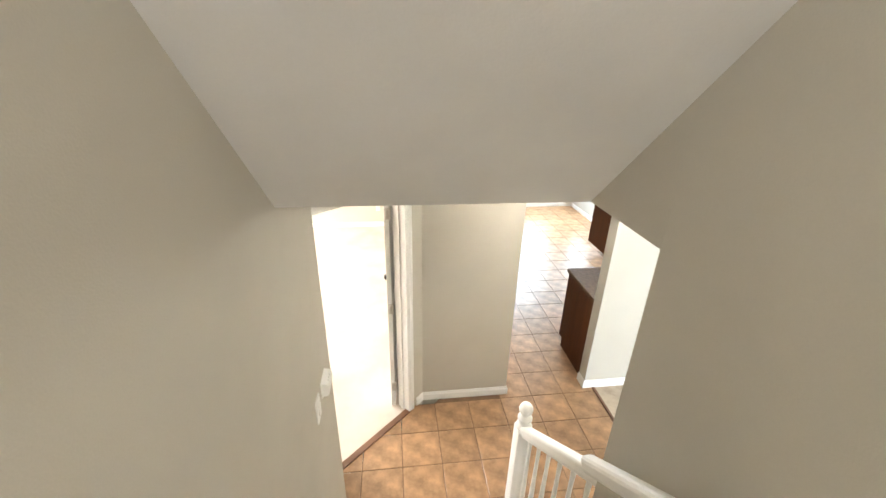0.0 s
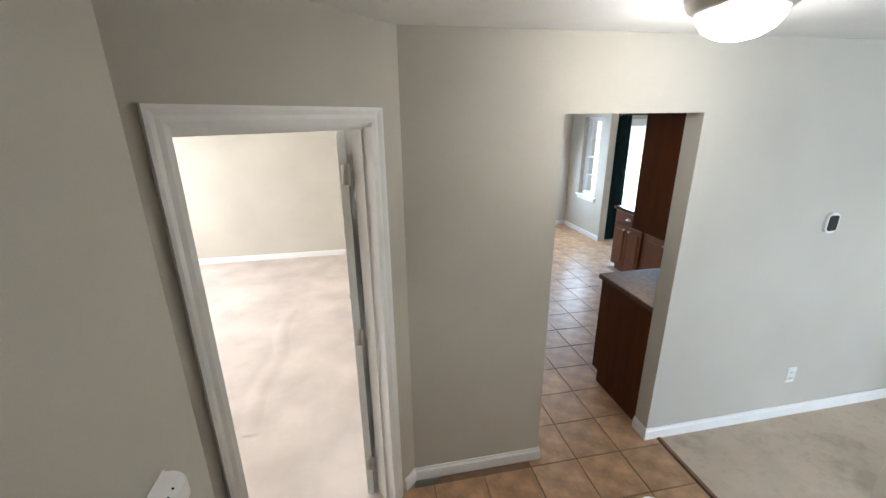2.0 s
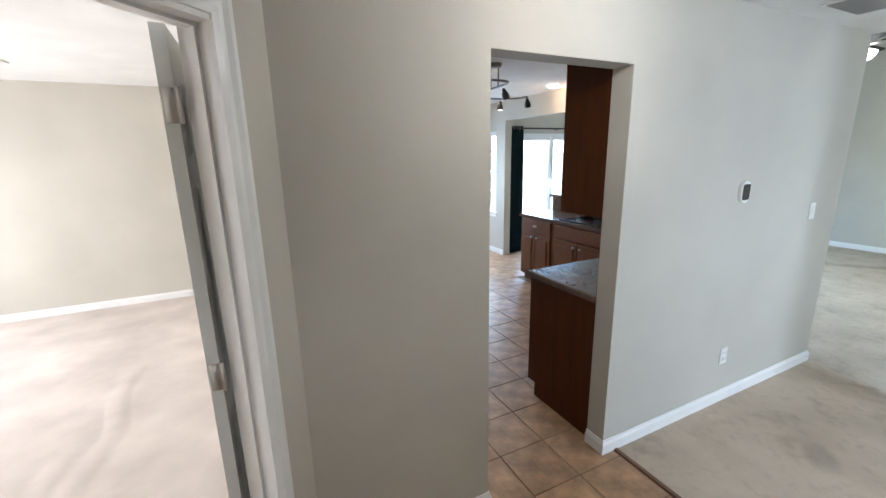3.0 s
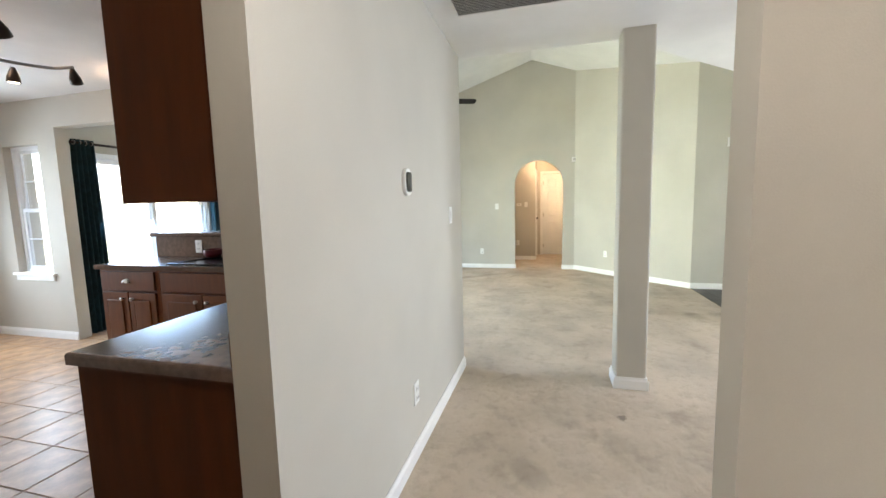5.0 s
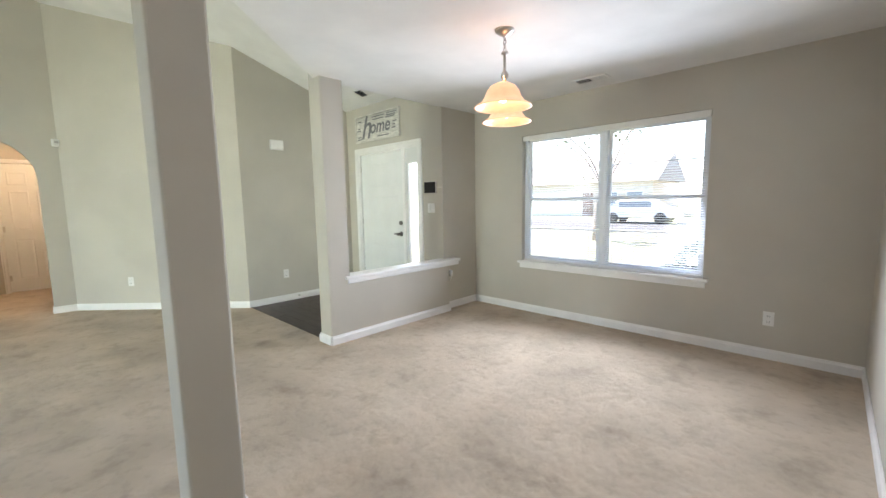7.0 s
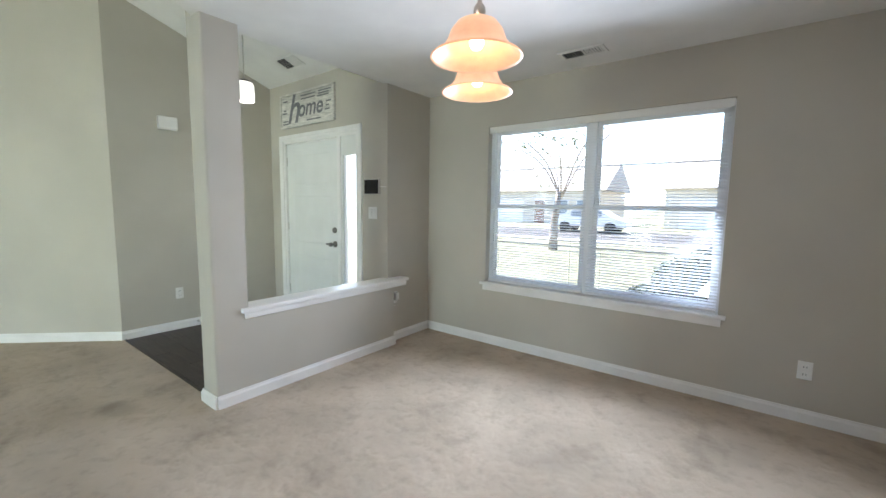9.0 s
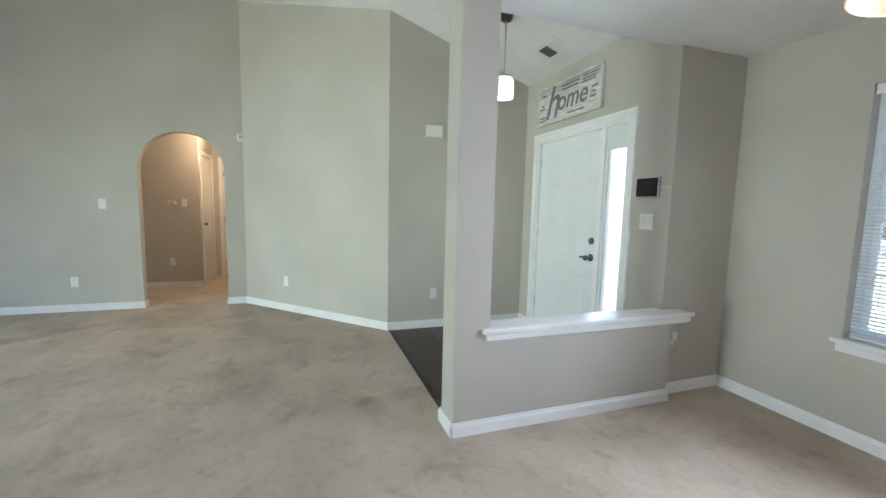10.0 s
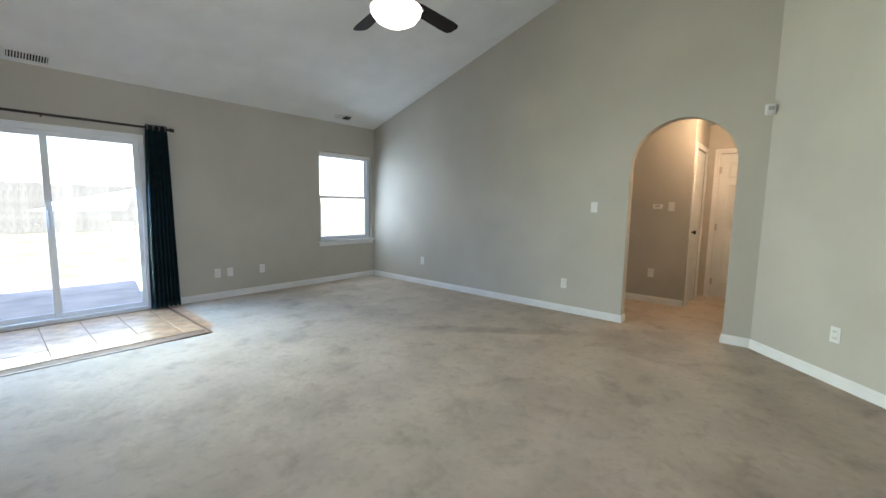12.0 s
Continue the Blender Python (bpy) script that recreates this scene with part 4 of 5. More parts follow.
ch = thing("door_chime", "white plastic door chime box high on wall", "door chime", m=turned(ENTRY_X, -0.14, 2.11, FW))
part("cover", block(-0.085, 0, -0.06, 0.085, 0.045, 0.06, 0.008), PLASTIC, ch)
part("vent_strip", block(-0.085, 0.005, -0.066, 0.085, 0.03, -0.0605, 0.001), PLASTIC, ch)
sc = thing("motion_sensor", "small white motion sensor in wall corner", "sensor", m=turned(ARCH_X, 1.93, 2.13, FW + 20))
part("bracket", block(-0.02, 0, -0.02, 0.02, 0.02, 0.02, 0.003), PLASTIC, sc)
part("housing", block(-0.035, 0.02, -0.045, 0.035, 0.065, 0.045, 0.01), PLASTIC, sc)
part("lens", block(-0.022, 0.0651, -0.01, 0.022, 0.068, 0.022, 0.003), CHROME, sc)
nl = thing("plug_in_sensor", "grey-white rounded sensor box on stair wall", "sensor", m=turned(-0.415, 1.742, 1.452, FE))
bm = block(-0.052, 0, -0.036, 0.052, 0.036, 0.036)
bmesh.ops.bevel(bm, geom=[e for e in bm.edges if abs(e.verts[0].co.x - e.verts[1].co.x) > 0.05 and e.verts[0].co.y > 0.03], offset=0.022, segments=6, affect="EDGES", profile=0.5)
part("housing", bm, PLASTIC, nl)
part("back_plate", block(-0.055, -0.0005, -0.045, 0.055, 0.005, 0.038, 0.002), PLASTIC, nl)
for x in (-0.018, 0.0, 0.018):
    part("slot", lathe([(0, 0), (0.0022, 0), (0.0022, 0.001), (0, 0.001)], 8), BLACK, nl, "", pose(x, 0.0295, 0.0297, -45))
ad = thing("plug_adapter", "white plug adapter in outlet with cord", "adapter", m=turned(5.485, -1.34, 0.43, FW))
part("cover", block(-0.036, 0, -0.058, 0.036, 0.006, 0.058, 0.003), PLASTIC, ad)
part("plug", block(-0.022, 0.006, -0.02, 0.022, 0.045, 0.05, 0.005), PLASTIC, ad)
part("cord", tube([(0.0, 0.03, -0.02), (0.01, 0.035, -0.06), (0.03, 0.03, -0.075), (0.035, 0.012, -0.05)], 0.003, 6), PLASTIC, ad)
t2 = thing("passage_thermostat", "small white thermostat in the passage", "thermostat", m=turned(10.42, 3.05, 1.29, FW))
part("housing", block(-0.055, 0, -0.03, 0.055, 0.025, 0.03, 0.005), PLASTIC, t2)
part("display", block(-0.03, 0.0251, -0.01, 0.03, 0.026, 0.018), CHROME, t2)


def vent(m, w, h, label, slats=7, name="ceiling_vent", tilt=35):
    """A louvred register lying in the xy plane, facing down."""
    v = thing(name, label, "vent", m=m)
    bm = bmesh.new()
    e = 0.022
    for a in ((-w / 2, -h / 2, -0.008, w / 2, -h / 2 + e, 0.0), (-w / 2, h / 2 - e, -0.008, w / 2, h / 2, 0.0), (-w / 2, -h / 2 + e, -0.008, -w / 2 + e, h / 2 - e, 0.0), (w / 2 - e, -h / 2 + e, -0.008, w / 2, h / 2 - e, 0.0)):
        box(bm, *a)
    part("frame", bm, PLASTIC, v)
    # a black sheet behind the slats stands in for the duct's darkness
    part("backing", block(-w / 2 + e, -h / 2 + e, -0.0015, w / 2 - e, h / 2 - e, -0.0005), BLACK, v, "black sheet for the duct's shade")
    across = name == "ceiling_vent"
    span = (w if across else h) - 2 * e
    sm = bmesh.new()
    if across:
        box(sm, -0.006, -h / 2 + e, -0.0006, 0.006, h / 2 - e, 0.0006)
    else:
        box(sm, -w / 2 + e, -0.006, -0.0006, w / 2 - e, 0.006, 0.0006)
    first = part("slat", sm, PLASTIC, v)
    step = span / slats
    for k in range(slats):
        o = first if k == 0 else first.copy()
        if k:
            scene.collection.objects.link(o)
        at = -span / 2 + step * (k + 0.5)
        lean = 42 if k < slats / 2 else -42
        o.matrix_basis = pose(at, 0, -0.007, 0, lean, 0) if across else pose(0, at, -0.007, tilt, 0, 0)
    return v


vent(pose(3.81, -1.53, HALL_Z), 0.32, 0.16, "white louvred ceiling register near dining window", 14)
SLOPE = math.degrees(math.atan(0.345))
NSLOPE = -math.degrees(math.atan(0.329))
vent(pose(6.65, -1.0, vault(0, -1.0), SLOPE), 0.32, 0.18, "white louvred register on sloped entry ceiling", 14)
vent(pose(8.35, 7.10, vault(0, 7.10), NSLOPE), 0.30, 0.16, "white louvred register on sloped ceiling", 14)
vent(pose(4.92, 7.17, vault(0, 7.17), NSLOPE), 0.32, 0.16, "white louvred register above patio door", 14)
vent(pose(-1.76, 6.38, 2.5), 0.32, 0.16, "white louvred bedroom ceiling register", 14)
vent(pose(3.12, 2.50, HALL_Z, 0, 0, 90), 0.80, 0.42, "large white louvred return air grille on ceiling", 22, "return_air_grille", -40)

cp = thing("cable_plate", "small wall-coloured cable plate low on gable wall", "cover plate", m=turned(ARCH_X, 4.08, 0.36, FW))
part("cover", block(-0.03, 0, -0.05, 0.03, 0.005, 0.05, 0.002), PAINT, cp)
part("socket", lathe([(0, 0.005), (0.007, 0.005), (0.006, 0.016), (0, 0.016)], 12), CHROME, cp, "threaded metal socket", pose(0, 0, 0, -90))
ds = thing("door_stop", "small white spring door stop on entry baseboard", "door stop", m=turned(ENTRY_X - 0.014, -0.33, 0.05, FW))
part("base", lathe([(0, 0), (0.012, 0), (0.012, 0.006), (0, 0.008)], 14), CHROME, ds, "", pose(0, 0, 0, -90))
part("spring", lathe([(0.005, 0.006 + 0.002 * k) if k % 2 else (0.007, 0.006 + 0.002 * k) for k in range(28)], 12), CHROME, ds, "", pose(0, 0, 0, -90))
part("rubber_tip", lathe([(0, 0.058), (0.009, 0.058), (0.010, 0.07), (0.007, 0.078), (0, 0.079)], 14), PLASTIC, ds, "white rubber tip", pose(0, 0, 0, -90))

# ---- lights ----
hl = thing("ceiling_light", "lit opal glass flush ceiling light, nickel rim", "ceiling light", m=pose(1.20, 2.43, HALL_Z))
part("base_pan", lathe([(0, 0), (0.165, 0), (0.168, -0.012), (0.155, -0.035), (0.135, -0.05), (0.128, -0.05), (0.128, -0.02), (0, -0.02)], 40), CHROME, hl)
part("shade", lathe([(0.128, -0.045), (0.122, -0.075), (0.10, -0.105), (0.06, -0.127), (0.02, -0.135), (0, -0.136)], 40), OPAL, hl, "glowing white glass bowl")
sd = thing("smoke_detector", "round white smoke detector on hall ceiling", "smoke detector", m=pose(0.355, 2.285, HALL_Z))
part("base", lathe([(0, 0), (0.07, 0), (0.07, -0.012), (0, -0.012)], 32), PLASTIC, sd)
part("cover", lathe([(0.064, -0.0121), (0.064, -0.03), (0.055, -0.042), (0.02, -0.046), (0, -0.046)], 32), PLASTIC, sd)

pd = thing("dining_pendant", "lit two-shade amber glass dining pendant, nickel stem", "chandelier", m=pose(3.74, -0.06, 0))
part("canopy", lathe([(0, HALL_Z), (0.065, HALL_Z), (0.062, HALL_Z - 0.012), (0.03, HALL_Z - 0.032), (0.012, HALL_Z - 0.04), (0, HALL_Z - 0.04)], 28), CHROME, pd)
for k in range(4):
    z = HALL_Z - 0.05 - 0.024 * k
    part("chain_link", tube([(0.010 * math.cos(a) * (1 if k % 2 else 0), 0.010 * math.cos(a) * (0 if k % 2 else 1), z + 0.016 * math.sin(a)) for a in [i * math.pi / 6 for i in range(13)]], 0.0028, 6), CHROME, pd)
part("stem", lathe([(0, 2.295), (0.022, 2.295), (0.024, 2.28), (0.010, 2.275), (0.010, 2.175), (0.014, 2.17), (0.024, 2.155), (0.026, 2.135), (0.014, 2.12), (0.012, 2.105), (0, 2.105)], 20), CHROME, pd)
part("knuckle", lathe([(0, 2.11), (0.02, 2.105), (0.026, 2.087), (0.02, 2.07), (0, 2.065)], 20), AMBER, pd, "amber glass knuckle")
for dx, dy in ((-0.045, 0.085), (0.225, -0.34)):
    if dx > 0:
        part("arm", tube([(0.0, 0.0, 2.095), (dx * 0.3, dy * 0.3, 2.075), (dx * 0.7, dy * 0.7, 2.11), (dx, dy, 2.095), (dx, dy, 2.065)], 0.009), CHROME, pd)
    sh = lathe([(0.022, 2.07), (0.05, 2.067), (0.082, 2.05), (0.105, 2.02), (0.120, 1.98), (0.145, 1.947), (0.176, 1.93), (0.186, 1.921), (0.183, 1.917), (0.172, 1.925), (0.140, 1.941), (0.114, 1.977), (0.099, 2.017), (0.078, 2.045), (0.048, 2.062), (0.022, 2.065)], 40, Matrix.Translation((dx, dy, 0)))
    s = part("shade", sh, AMBER, pd, "glowing amber bell glass shade")
    part("bulb", lathe([(0.012, 2.06), (0.014, 2.025), (0.028, 1.995), (0.03, 1.975), (0.02, 1.955), (0, 1.949)], 16, Matrix.Translation((dx, dy, 0))), BULB, s, "lit bulb")

ep = thing("entry_pendant", "lit white glass drum pendant, bronze canopy", "pendant light", m=pose(6.55, -0.47, 0))
ez = vault(0, -0.47)
part("canopy", lathe([(0, 0), (0.065, 0), (0.065, -0.05), (0.055, -0.06), (0.02, -0.066), (0, -0.066)], 24), BRONZE, ep, "dark bronze canopy", pose(0, 0, ez, SLOPE))
part("rod", lathe([(0, ez - 0.02), (0.006, ez - 0.02), (0.006, 2.44), (0, 2.44)], 10), CHROME, ep)
part("cap", lathe([(0, 2.455), (0.03, 2.45), (0.07, 2.432), (0.072, 2.425), (0, 2.425)], 24), BRONZE, ep)
part("shade", lathe([(0.07, 2.425), (0.082, 2.40), (0.086, 2.33), (0.084, 2.262), (0.08, 2.257), (0.078, 2.262), (0.08, 2.33), (0.076, 2.39), (0.064, 2.418)], 32), OPALDIM, ep, "glowing white glass drum")

fan = thing("ceiling_fan", "five-blade black ceiling fan with lit glass bowl", "ceiling fan", m=pose(6.75, 4.13, 0))
fz = vault(0, 4.13)
part("canopy", lathe([(0, 0), (0.075, 0), (0.07, -0.05), (0.03, -0.08), (0, -0.08)], 24), CHROME, fan, "", pose(0, 0, fz, NSLOPE))
part("downrod", lathe([(0, fz - 0.05), (0.013, fz - 0.05), (0.013, 3.0), (0, 3.0)], 12), CHROME, fan)
part("motor", lathe([(0, 3.03), (0.04, 3.03), (0.05, 3.01), (0.125, 2.985), (0.15, 2.95), (0.15, 2.90), (0.12, 2.865), (0.09, 2.85), (0.07, 2.80), (0.085, 2.785), (0.085, 2.76), (0, 2.76)], 36), CHROME, fan, "brushed nickel motor housing")
for k in range(5):
    a = -69 + 72 * k
    fm = pose(0, 0, 2.855, 0, 0, a) @ pose(0, 0, 0, -13)
    bl = bmesh.new()
    outline = [(0.20, -0.05), (0.24, -0.062), (0.66, -0.074), (0.72, -0.066), (0.745, -0.035), (0.745, 0.035), (0.72, 0.066), (0.66, 0.074), (0.24, 0.062), (0.20, 0.05)]
    lo = [bl.verts.new((x, y, -0.004)) for x, y in outline]
    hi = [bl.verts.new((x, y, 0.004)) for x, y in outline]
    bl.faces.new(lo[::-1])
    bl.faces.new(hi)
    for i in range(len(outline)):
        bl.faces.new((lo[i], lo[(i + 1) % len(outline)], hi[(i + 1) % len(outline)], hi[i]))
    blade = part("blade", bl, BLADE, fan, "black-brown wooden blade", fm)
    part("blade_iron", block(0.10, -0.036, -0.013, 0.29, 0.036, -0.0045, 0.012), CHROME, blade, "nickel blade bracket")
part("light_bowl", lathe([(0.085, 2.785), (0.16, 2.78), (0.198, 2.762), (0.19, 2.725), (0.155, 2.68), (0.10, 2.65), (0.03, 2.637), (0, 2.636)], 40), OPAL, fan, "glowing white glass bowl")
part("pull_chain", tube([(0.03, -0.03, 2.63), (0.03, -0.03, 2.60)], 0.003, 6), CHROME, fan)
pf = thing("bedroom_fan", "dark-bladed ceiling fan in the bedroom", "ceiling fan", m=pose(-1.82, 4.17, 0))
part("downrod", lathe([(0, 2.5), (0.05, 2.5), (0.04, 2.46), (0.013, 2.44), (0.013, 2.36), (0, 2.36)], 16), CHROME, pf)
part("motor", lathe([(0, 2.37), (0.06, 2.37), (0.12, 2.35), (0.13, 2.30), (0.09, 2.26), (0, 2.25)], 24), CHROME, pf)
for k in range(5):
    bb = prism([(0.14, -0.05), (0.50, -0.066), (0.57, -0.055), (0.615, -0.025), (0.62, 0.0), (0.615, 0.025), (0.57, 0.055), (0.50, 0.066), (0.14, 0.05)], -0.004, 0.004)
    part("blade", bb, BLADE, pf, "", pose(0, 0, 2.31, 0, 0, 33 + 72 * k) @ pose(0, 0, 0, -12))


# ---- kitchen ----
def smooth(points, n=6):
    pts = [Vector(p) for p in points]
    pts = [2 * pts[0] - pts[1], *pts, 2 * pts[-1] - pts[-2]]
    out = []
    for a, b, c, d in zip(pts, pts[1:], pts[2:], pts[3:]):
        for k in range(n):
            t = k / n
            out.append(0.5 * (2 * b + (c - a) * t + (2 * a - 5 * b + 4 * c - d) * t * t + (3 * b - a - 3 * c + d) * t ** 3))
    return out + [pts[-2]]


tk = thing("track_light", "curved S-shaped nickel track light with spot heads", "track light", m=pose(2.20, 4.97, 0))
curve_pts = [(-0.46, -0.17, 2.28), (-0.30, -0.31, 2.28), (-0.04, -0.28, 2.28), (0.03, 0.0, 2.28), (0.02, 0.30, 2.28), (0.13, 0.52, 2.28), (0.42, 0.68, 2.28), (0.66, 0.58, 2.28), (0.71, 0.42, 2.28)]
part("track_bar", tube(smooth(curve_pts), 0.010), DARKNICKEL, tk)
part("canopy", lathe([(0, 2.48), (0.075, 2.48), (0.072, 2.462), (0.068, 2.446), (0, 2.446)], 28), DARKNICKEL, tk)
for x in (-0.03, 0.05):
    part("stem", tube([(x, 0, 2.455), (x, 0, 2.28)], 0.007), DARKNICKEL, tk)
for x, y, lean, turn in ((-0.30, -0.20, 35, 200), (0.06, -0.07, 40, -60), (0.12, 0.50, 8, 0), (0.55, 0.70, 5, 0), (0.69, 0.40, 35, -50)):
    hm = pose(x, y, 2.262, 0, 0, turn) @ pose(0, 0, 0, lean)
    hd = part("spot_head", lathe([(0, 0.0), (0.012, 0.0), (0.018, -0.02), (0.032, -0.06), (0.036, -0.095), (0.033, -0.095), (0.028, -0.06), (0, -0.05)], 18), BRONZE, tk, "dark metal spot head", hm)
    part("bulb_face", lathe([(0.033, -0.09), (0.02, -0.096), (0, -0.098)], 18), BULB, hd, "lit bulb face")
for x, y in ((2.36, 5.70), (3.60, 5.78)):
    rl = thing("recessed_light", "lit round recessed downlight in kitchen ceiling", "ceiling light", "kitchen downlights", m=pose(x, y, 2.48))
    part("trim_ring", lathe([(0.058, -0.001), (0.085, -0.001), (0.082, -0.007), (0.06, -0.005)], 32), PLASTIC, rl)
    part("bulb_face", lathe([(0.057, -0.002), (0.04, -0.010), (0, -0.013)], 28), BULB, rl, "lit frosted bulb face")
nk = thing("nook_chandelier", "small nickel chandelier with white glass shades", "chandelier", m=pose(2.35, 7.0, 0))
part("stem", lathe([(0, 2.48), (0.06, 2.48), (0.055, 2.455), (0.01, 2.44), (0.01, 2.12), (0.03, 2.10), (0.03, 2.06), (0, 2.04)], 20), CHROME, nk)
for k in range(3):
    a = 2 * math.pi * k / 3
    part("arm", tube([(0.02 * math.cos(a), 0.02 * math.sin(a), 2.08), (0.12 * math.cos(a), 0.12 * math.sin(a), 2.02), (0.22 * math.cos(a), 0.22 * math.sin(a), 2.05)], 0.007), CHROME, nk)
    part("shade", lathe([(0.02, 2.05), (0.05, 2.07), (0.08, 2.11), (0.10, 2.15), (0.096, 2.152), (0.075, 2.112), (0.045, 2.076)], 20, Matrix.Translation((0.22 * math.cos(a), 0.22 * math.sin(a), 0))), OPAL, nk, "white glass shade")


def cabinet_face(cab, w, z0, z1, style, x0=0.0, swing="right"):
    """Raised-panel front, x along the front, y towards the viewer."""
    name = "door" if style == "door" else "drawer"
    d = part(name, block(x0 + 0.006, 0.0, z0, x0 + w - 0.006, 0.019, z1, 0.003), CHERRY, cab)
    if style == "door":
        part("raised_panel", block(x0 + 0.06, 0.0191, z0 + 0.06, x0 + w - 0.06, 0.027, z1 - 0.06, 0.007), CHERRY, d)
    if style == "plain":
        return
    if style == "drawer":
        cup = bmesh.new()
        rows = []
        for i in range(7):
            a = math.pi * i / 6
            rows.append([cup.verts.new((x0 + w / 2 - 0.042 * math.cos(a) * r, 0.0191 + d0, (z0 + z1) / 2 - 0.014 + 0.032 * math.sin(a) * r)) for r, d0 in ((1.0, 0.0), (0.92, 0.014), (0.66, 0.024), (0.3, 0.027))])
        for p, q in zip(rows, rows[1:]):
            for k in range(3):
                cup.faces.new((p[k], q[k], q[k + 1], p[k + 1])).smooth = True
        bmesh.ops.solidify(cup, geom=cup.faces[:], thickness=0.002)
        part("cup_pull", cup, CHROME, d, "nickel cup pull")
        return
    xk = x0 + w - 0.05 if swing == "right" else x0 + 0.05
    part("pull", lathe([(0, 0), (0.008, 0.0), (0.006, 0.012), (0.014, 0.02), (0.014, 0.026), (0, 0.03)], 14), CHROME, d, "nickel knob", pose(xk, 0.0191, z1 - 0.05, -90))


def base_cabinet(m, w, label, fronts, depth=0.54, height=0.865, group="kitchen base cabinets"):
    """x along the front, y = 0 at the front face, the body behind it (y < 0)."""
    c = thing("base_cabinet", label, "cabinet", group, m=m)
    bm = bmesh.new()
    box(bm, 0, -depth, 0.10, w, -0.001, height)
    box(bm, 0, -depth, 0, w, -0.07, 0.10)
    part("body", bm, CHERRY, c)
    for k, (x0, fw, za, zb, style) in enumerate(fronts):
        cabinet_face(c, fw, za, zb, style, x0, "right" if k % 2 else "left")
    return c


# east run, fronts towards -x
y = 5.955
for w, lab, fr in ((0.62, "cherry raised-panel base cabinet with drawer", [(0.03, 0.57, 0.70, 0.85, "drawer"), (0.03, 0.285, 0.12, 0.68, "door"), (0.315, 0.285, 0.12, 0.68, "door")]),
                   (0.84, "cherry raised-panel sink base cabinet", [(0.02, 0.80, 0.70, 0.85, "plain"), (0.02, 0.40, 0.12, 0.68, "door"), (0.42, 0.40, 0.12, 0.68, "door")]),
                   (0.74, "cherry raised-panel base cabinet with drawer", [(0, 0.74, 0.70, 0.85, "drawer"), (0, 0.37, 0.12, 0.68, "door"), (0.37, 0.37, 0.12, 0.68, "door")])):
    base_cabinet(turned(3.31, y - w, 0, 90), w, lab, fr)
    y -= w + 0.002
# south run, with the dark end panel beside the opening
ec = base_cabinet(turned(1.73, 3.745, 0, 0), 1.55, "dark cherry base cabinet with plain end panel", [(0, 0.5, 0.70, 0.85, "drawer"), (0.5, 0.52, 0.70, 0.85, "drawer"), (1.02, 0.5, 0.70, 0.85, "drawer"), (0, 0.5, 0.12, 0.68, "door"), (0.5, 0.52, 0.12, 0.68, "door"), (1.02, 0.5, 0.12, 0.68, "door")], depth=0.588)
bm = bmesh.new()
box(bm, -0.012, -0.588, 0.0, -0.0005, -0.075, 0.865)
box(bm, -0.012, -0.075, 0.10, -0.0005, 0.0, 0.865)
part("end_panel", bm, CHERRYDARK, ec, "dark plain end panel")
ct = thing("countertop", "brown laminate L-shaped kitchen countertop", "countertop")
bm = prism([(1.705, 3.153), (3.845, 3.153), (3.845, 5.976), (3.28, 5.976), (3.28, 3.775), (1.705, 3.775)], 0.866, 0.904)
bmesh.ops.bevel(bm, geom=[e for e in bm.edges if e.verts[0].co.z > 0.9 and e.verts[1].co.z > 0.9], offset=0.01, segments=3, affect="EDGES", profile=0.5)
part("slab", bm, COUNTER, ct)
part("backsplash", block(3.82, 3.20, 0.9045, 3.849, 5.95, 1.0905, 0.003), COUNTER, ct)
part("side_splash", block(1.71, 3.153, 0.9045, 3.80, 3.172, 1.0, 0.003), COUNTER, ct)
bl = thing("bar_ledge", "brown laminate raised bar ledge", "ledge")
part("slab", block(3.80, 3.61, 1.091, 4.08, 6.0, 1.128, 0.01), COUNTER, bl)
sk = thing("kitchen_sink", "black drop-in kitchen sink in countertop", "sink")
bm = bmesh.new()
for a in ((3.34, 4.70, 0.9042, 3.78, 4.74, 0.915), (3.34, 5.24, 0.9042, 3.78, 5.28, 0.915), (3.34, 4.74, 0.9042, 3.38, 5.24, 0.915), (3.70, 4.74, 0.9042, 3.78, 5.24, 0.915)):
    box(bm, *a)
part("rim", bm, BLACK, sk)
part("basin", block(3.38, 4.74, 0.9041, 3.70, 5.24, 0.906), BLACK, sk)
part("faucet", tube(smooth([(3.74, 4.80, 0.915), (3.74, 4.80, 1.08), (3.70, 4.82, 1.15), (3.62, 4.86, 1.15), (3.58, 4.88, 1.10)], 4), 0.011), CHROME, sk)
plate("outlet", turned(3.8195, 5.45, 1.0, 90), "white outlet on the bar backsplash")
cl = tagged(part("red_bowl", lathe([(0, 0.0), (0.05, 0.0), (0.075, 0.03), (0.08, 0.07), (0.074, 0.072), (0.065, 0.03), (0, 0.01)], 24), mat("dark red glaze", (0.12, 0.012, 0.02), 0.3, vary=0.05), m=pose(3.72, 5.20, 0.9155)), "dark red rounded bowl beside the sink", "bowl")
uc = thing("wall_cabinet", "dark cherry wall cabinet with plain end panel", "cabinet", m=turned(1.725, 3.485, 0, 0))
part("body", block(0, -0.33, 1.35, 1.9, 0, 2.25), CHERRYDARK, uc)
part("end_panel", block(-0.012, -0.331, 1.345, -0.0005, 0.002, 2.25, 0.001), CHERRYDARK, uc, "dark plain end panel")
for k in range(4):
    cabinet_face(uc, 0.475, 1.36, 2.24, "door", 0.475 * k)


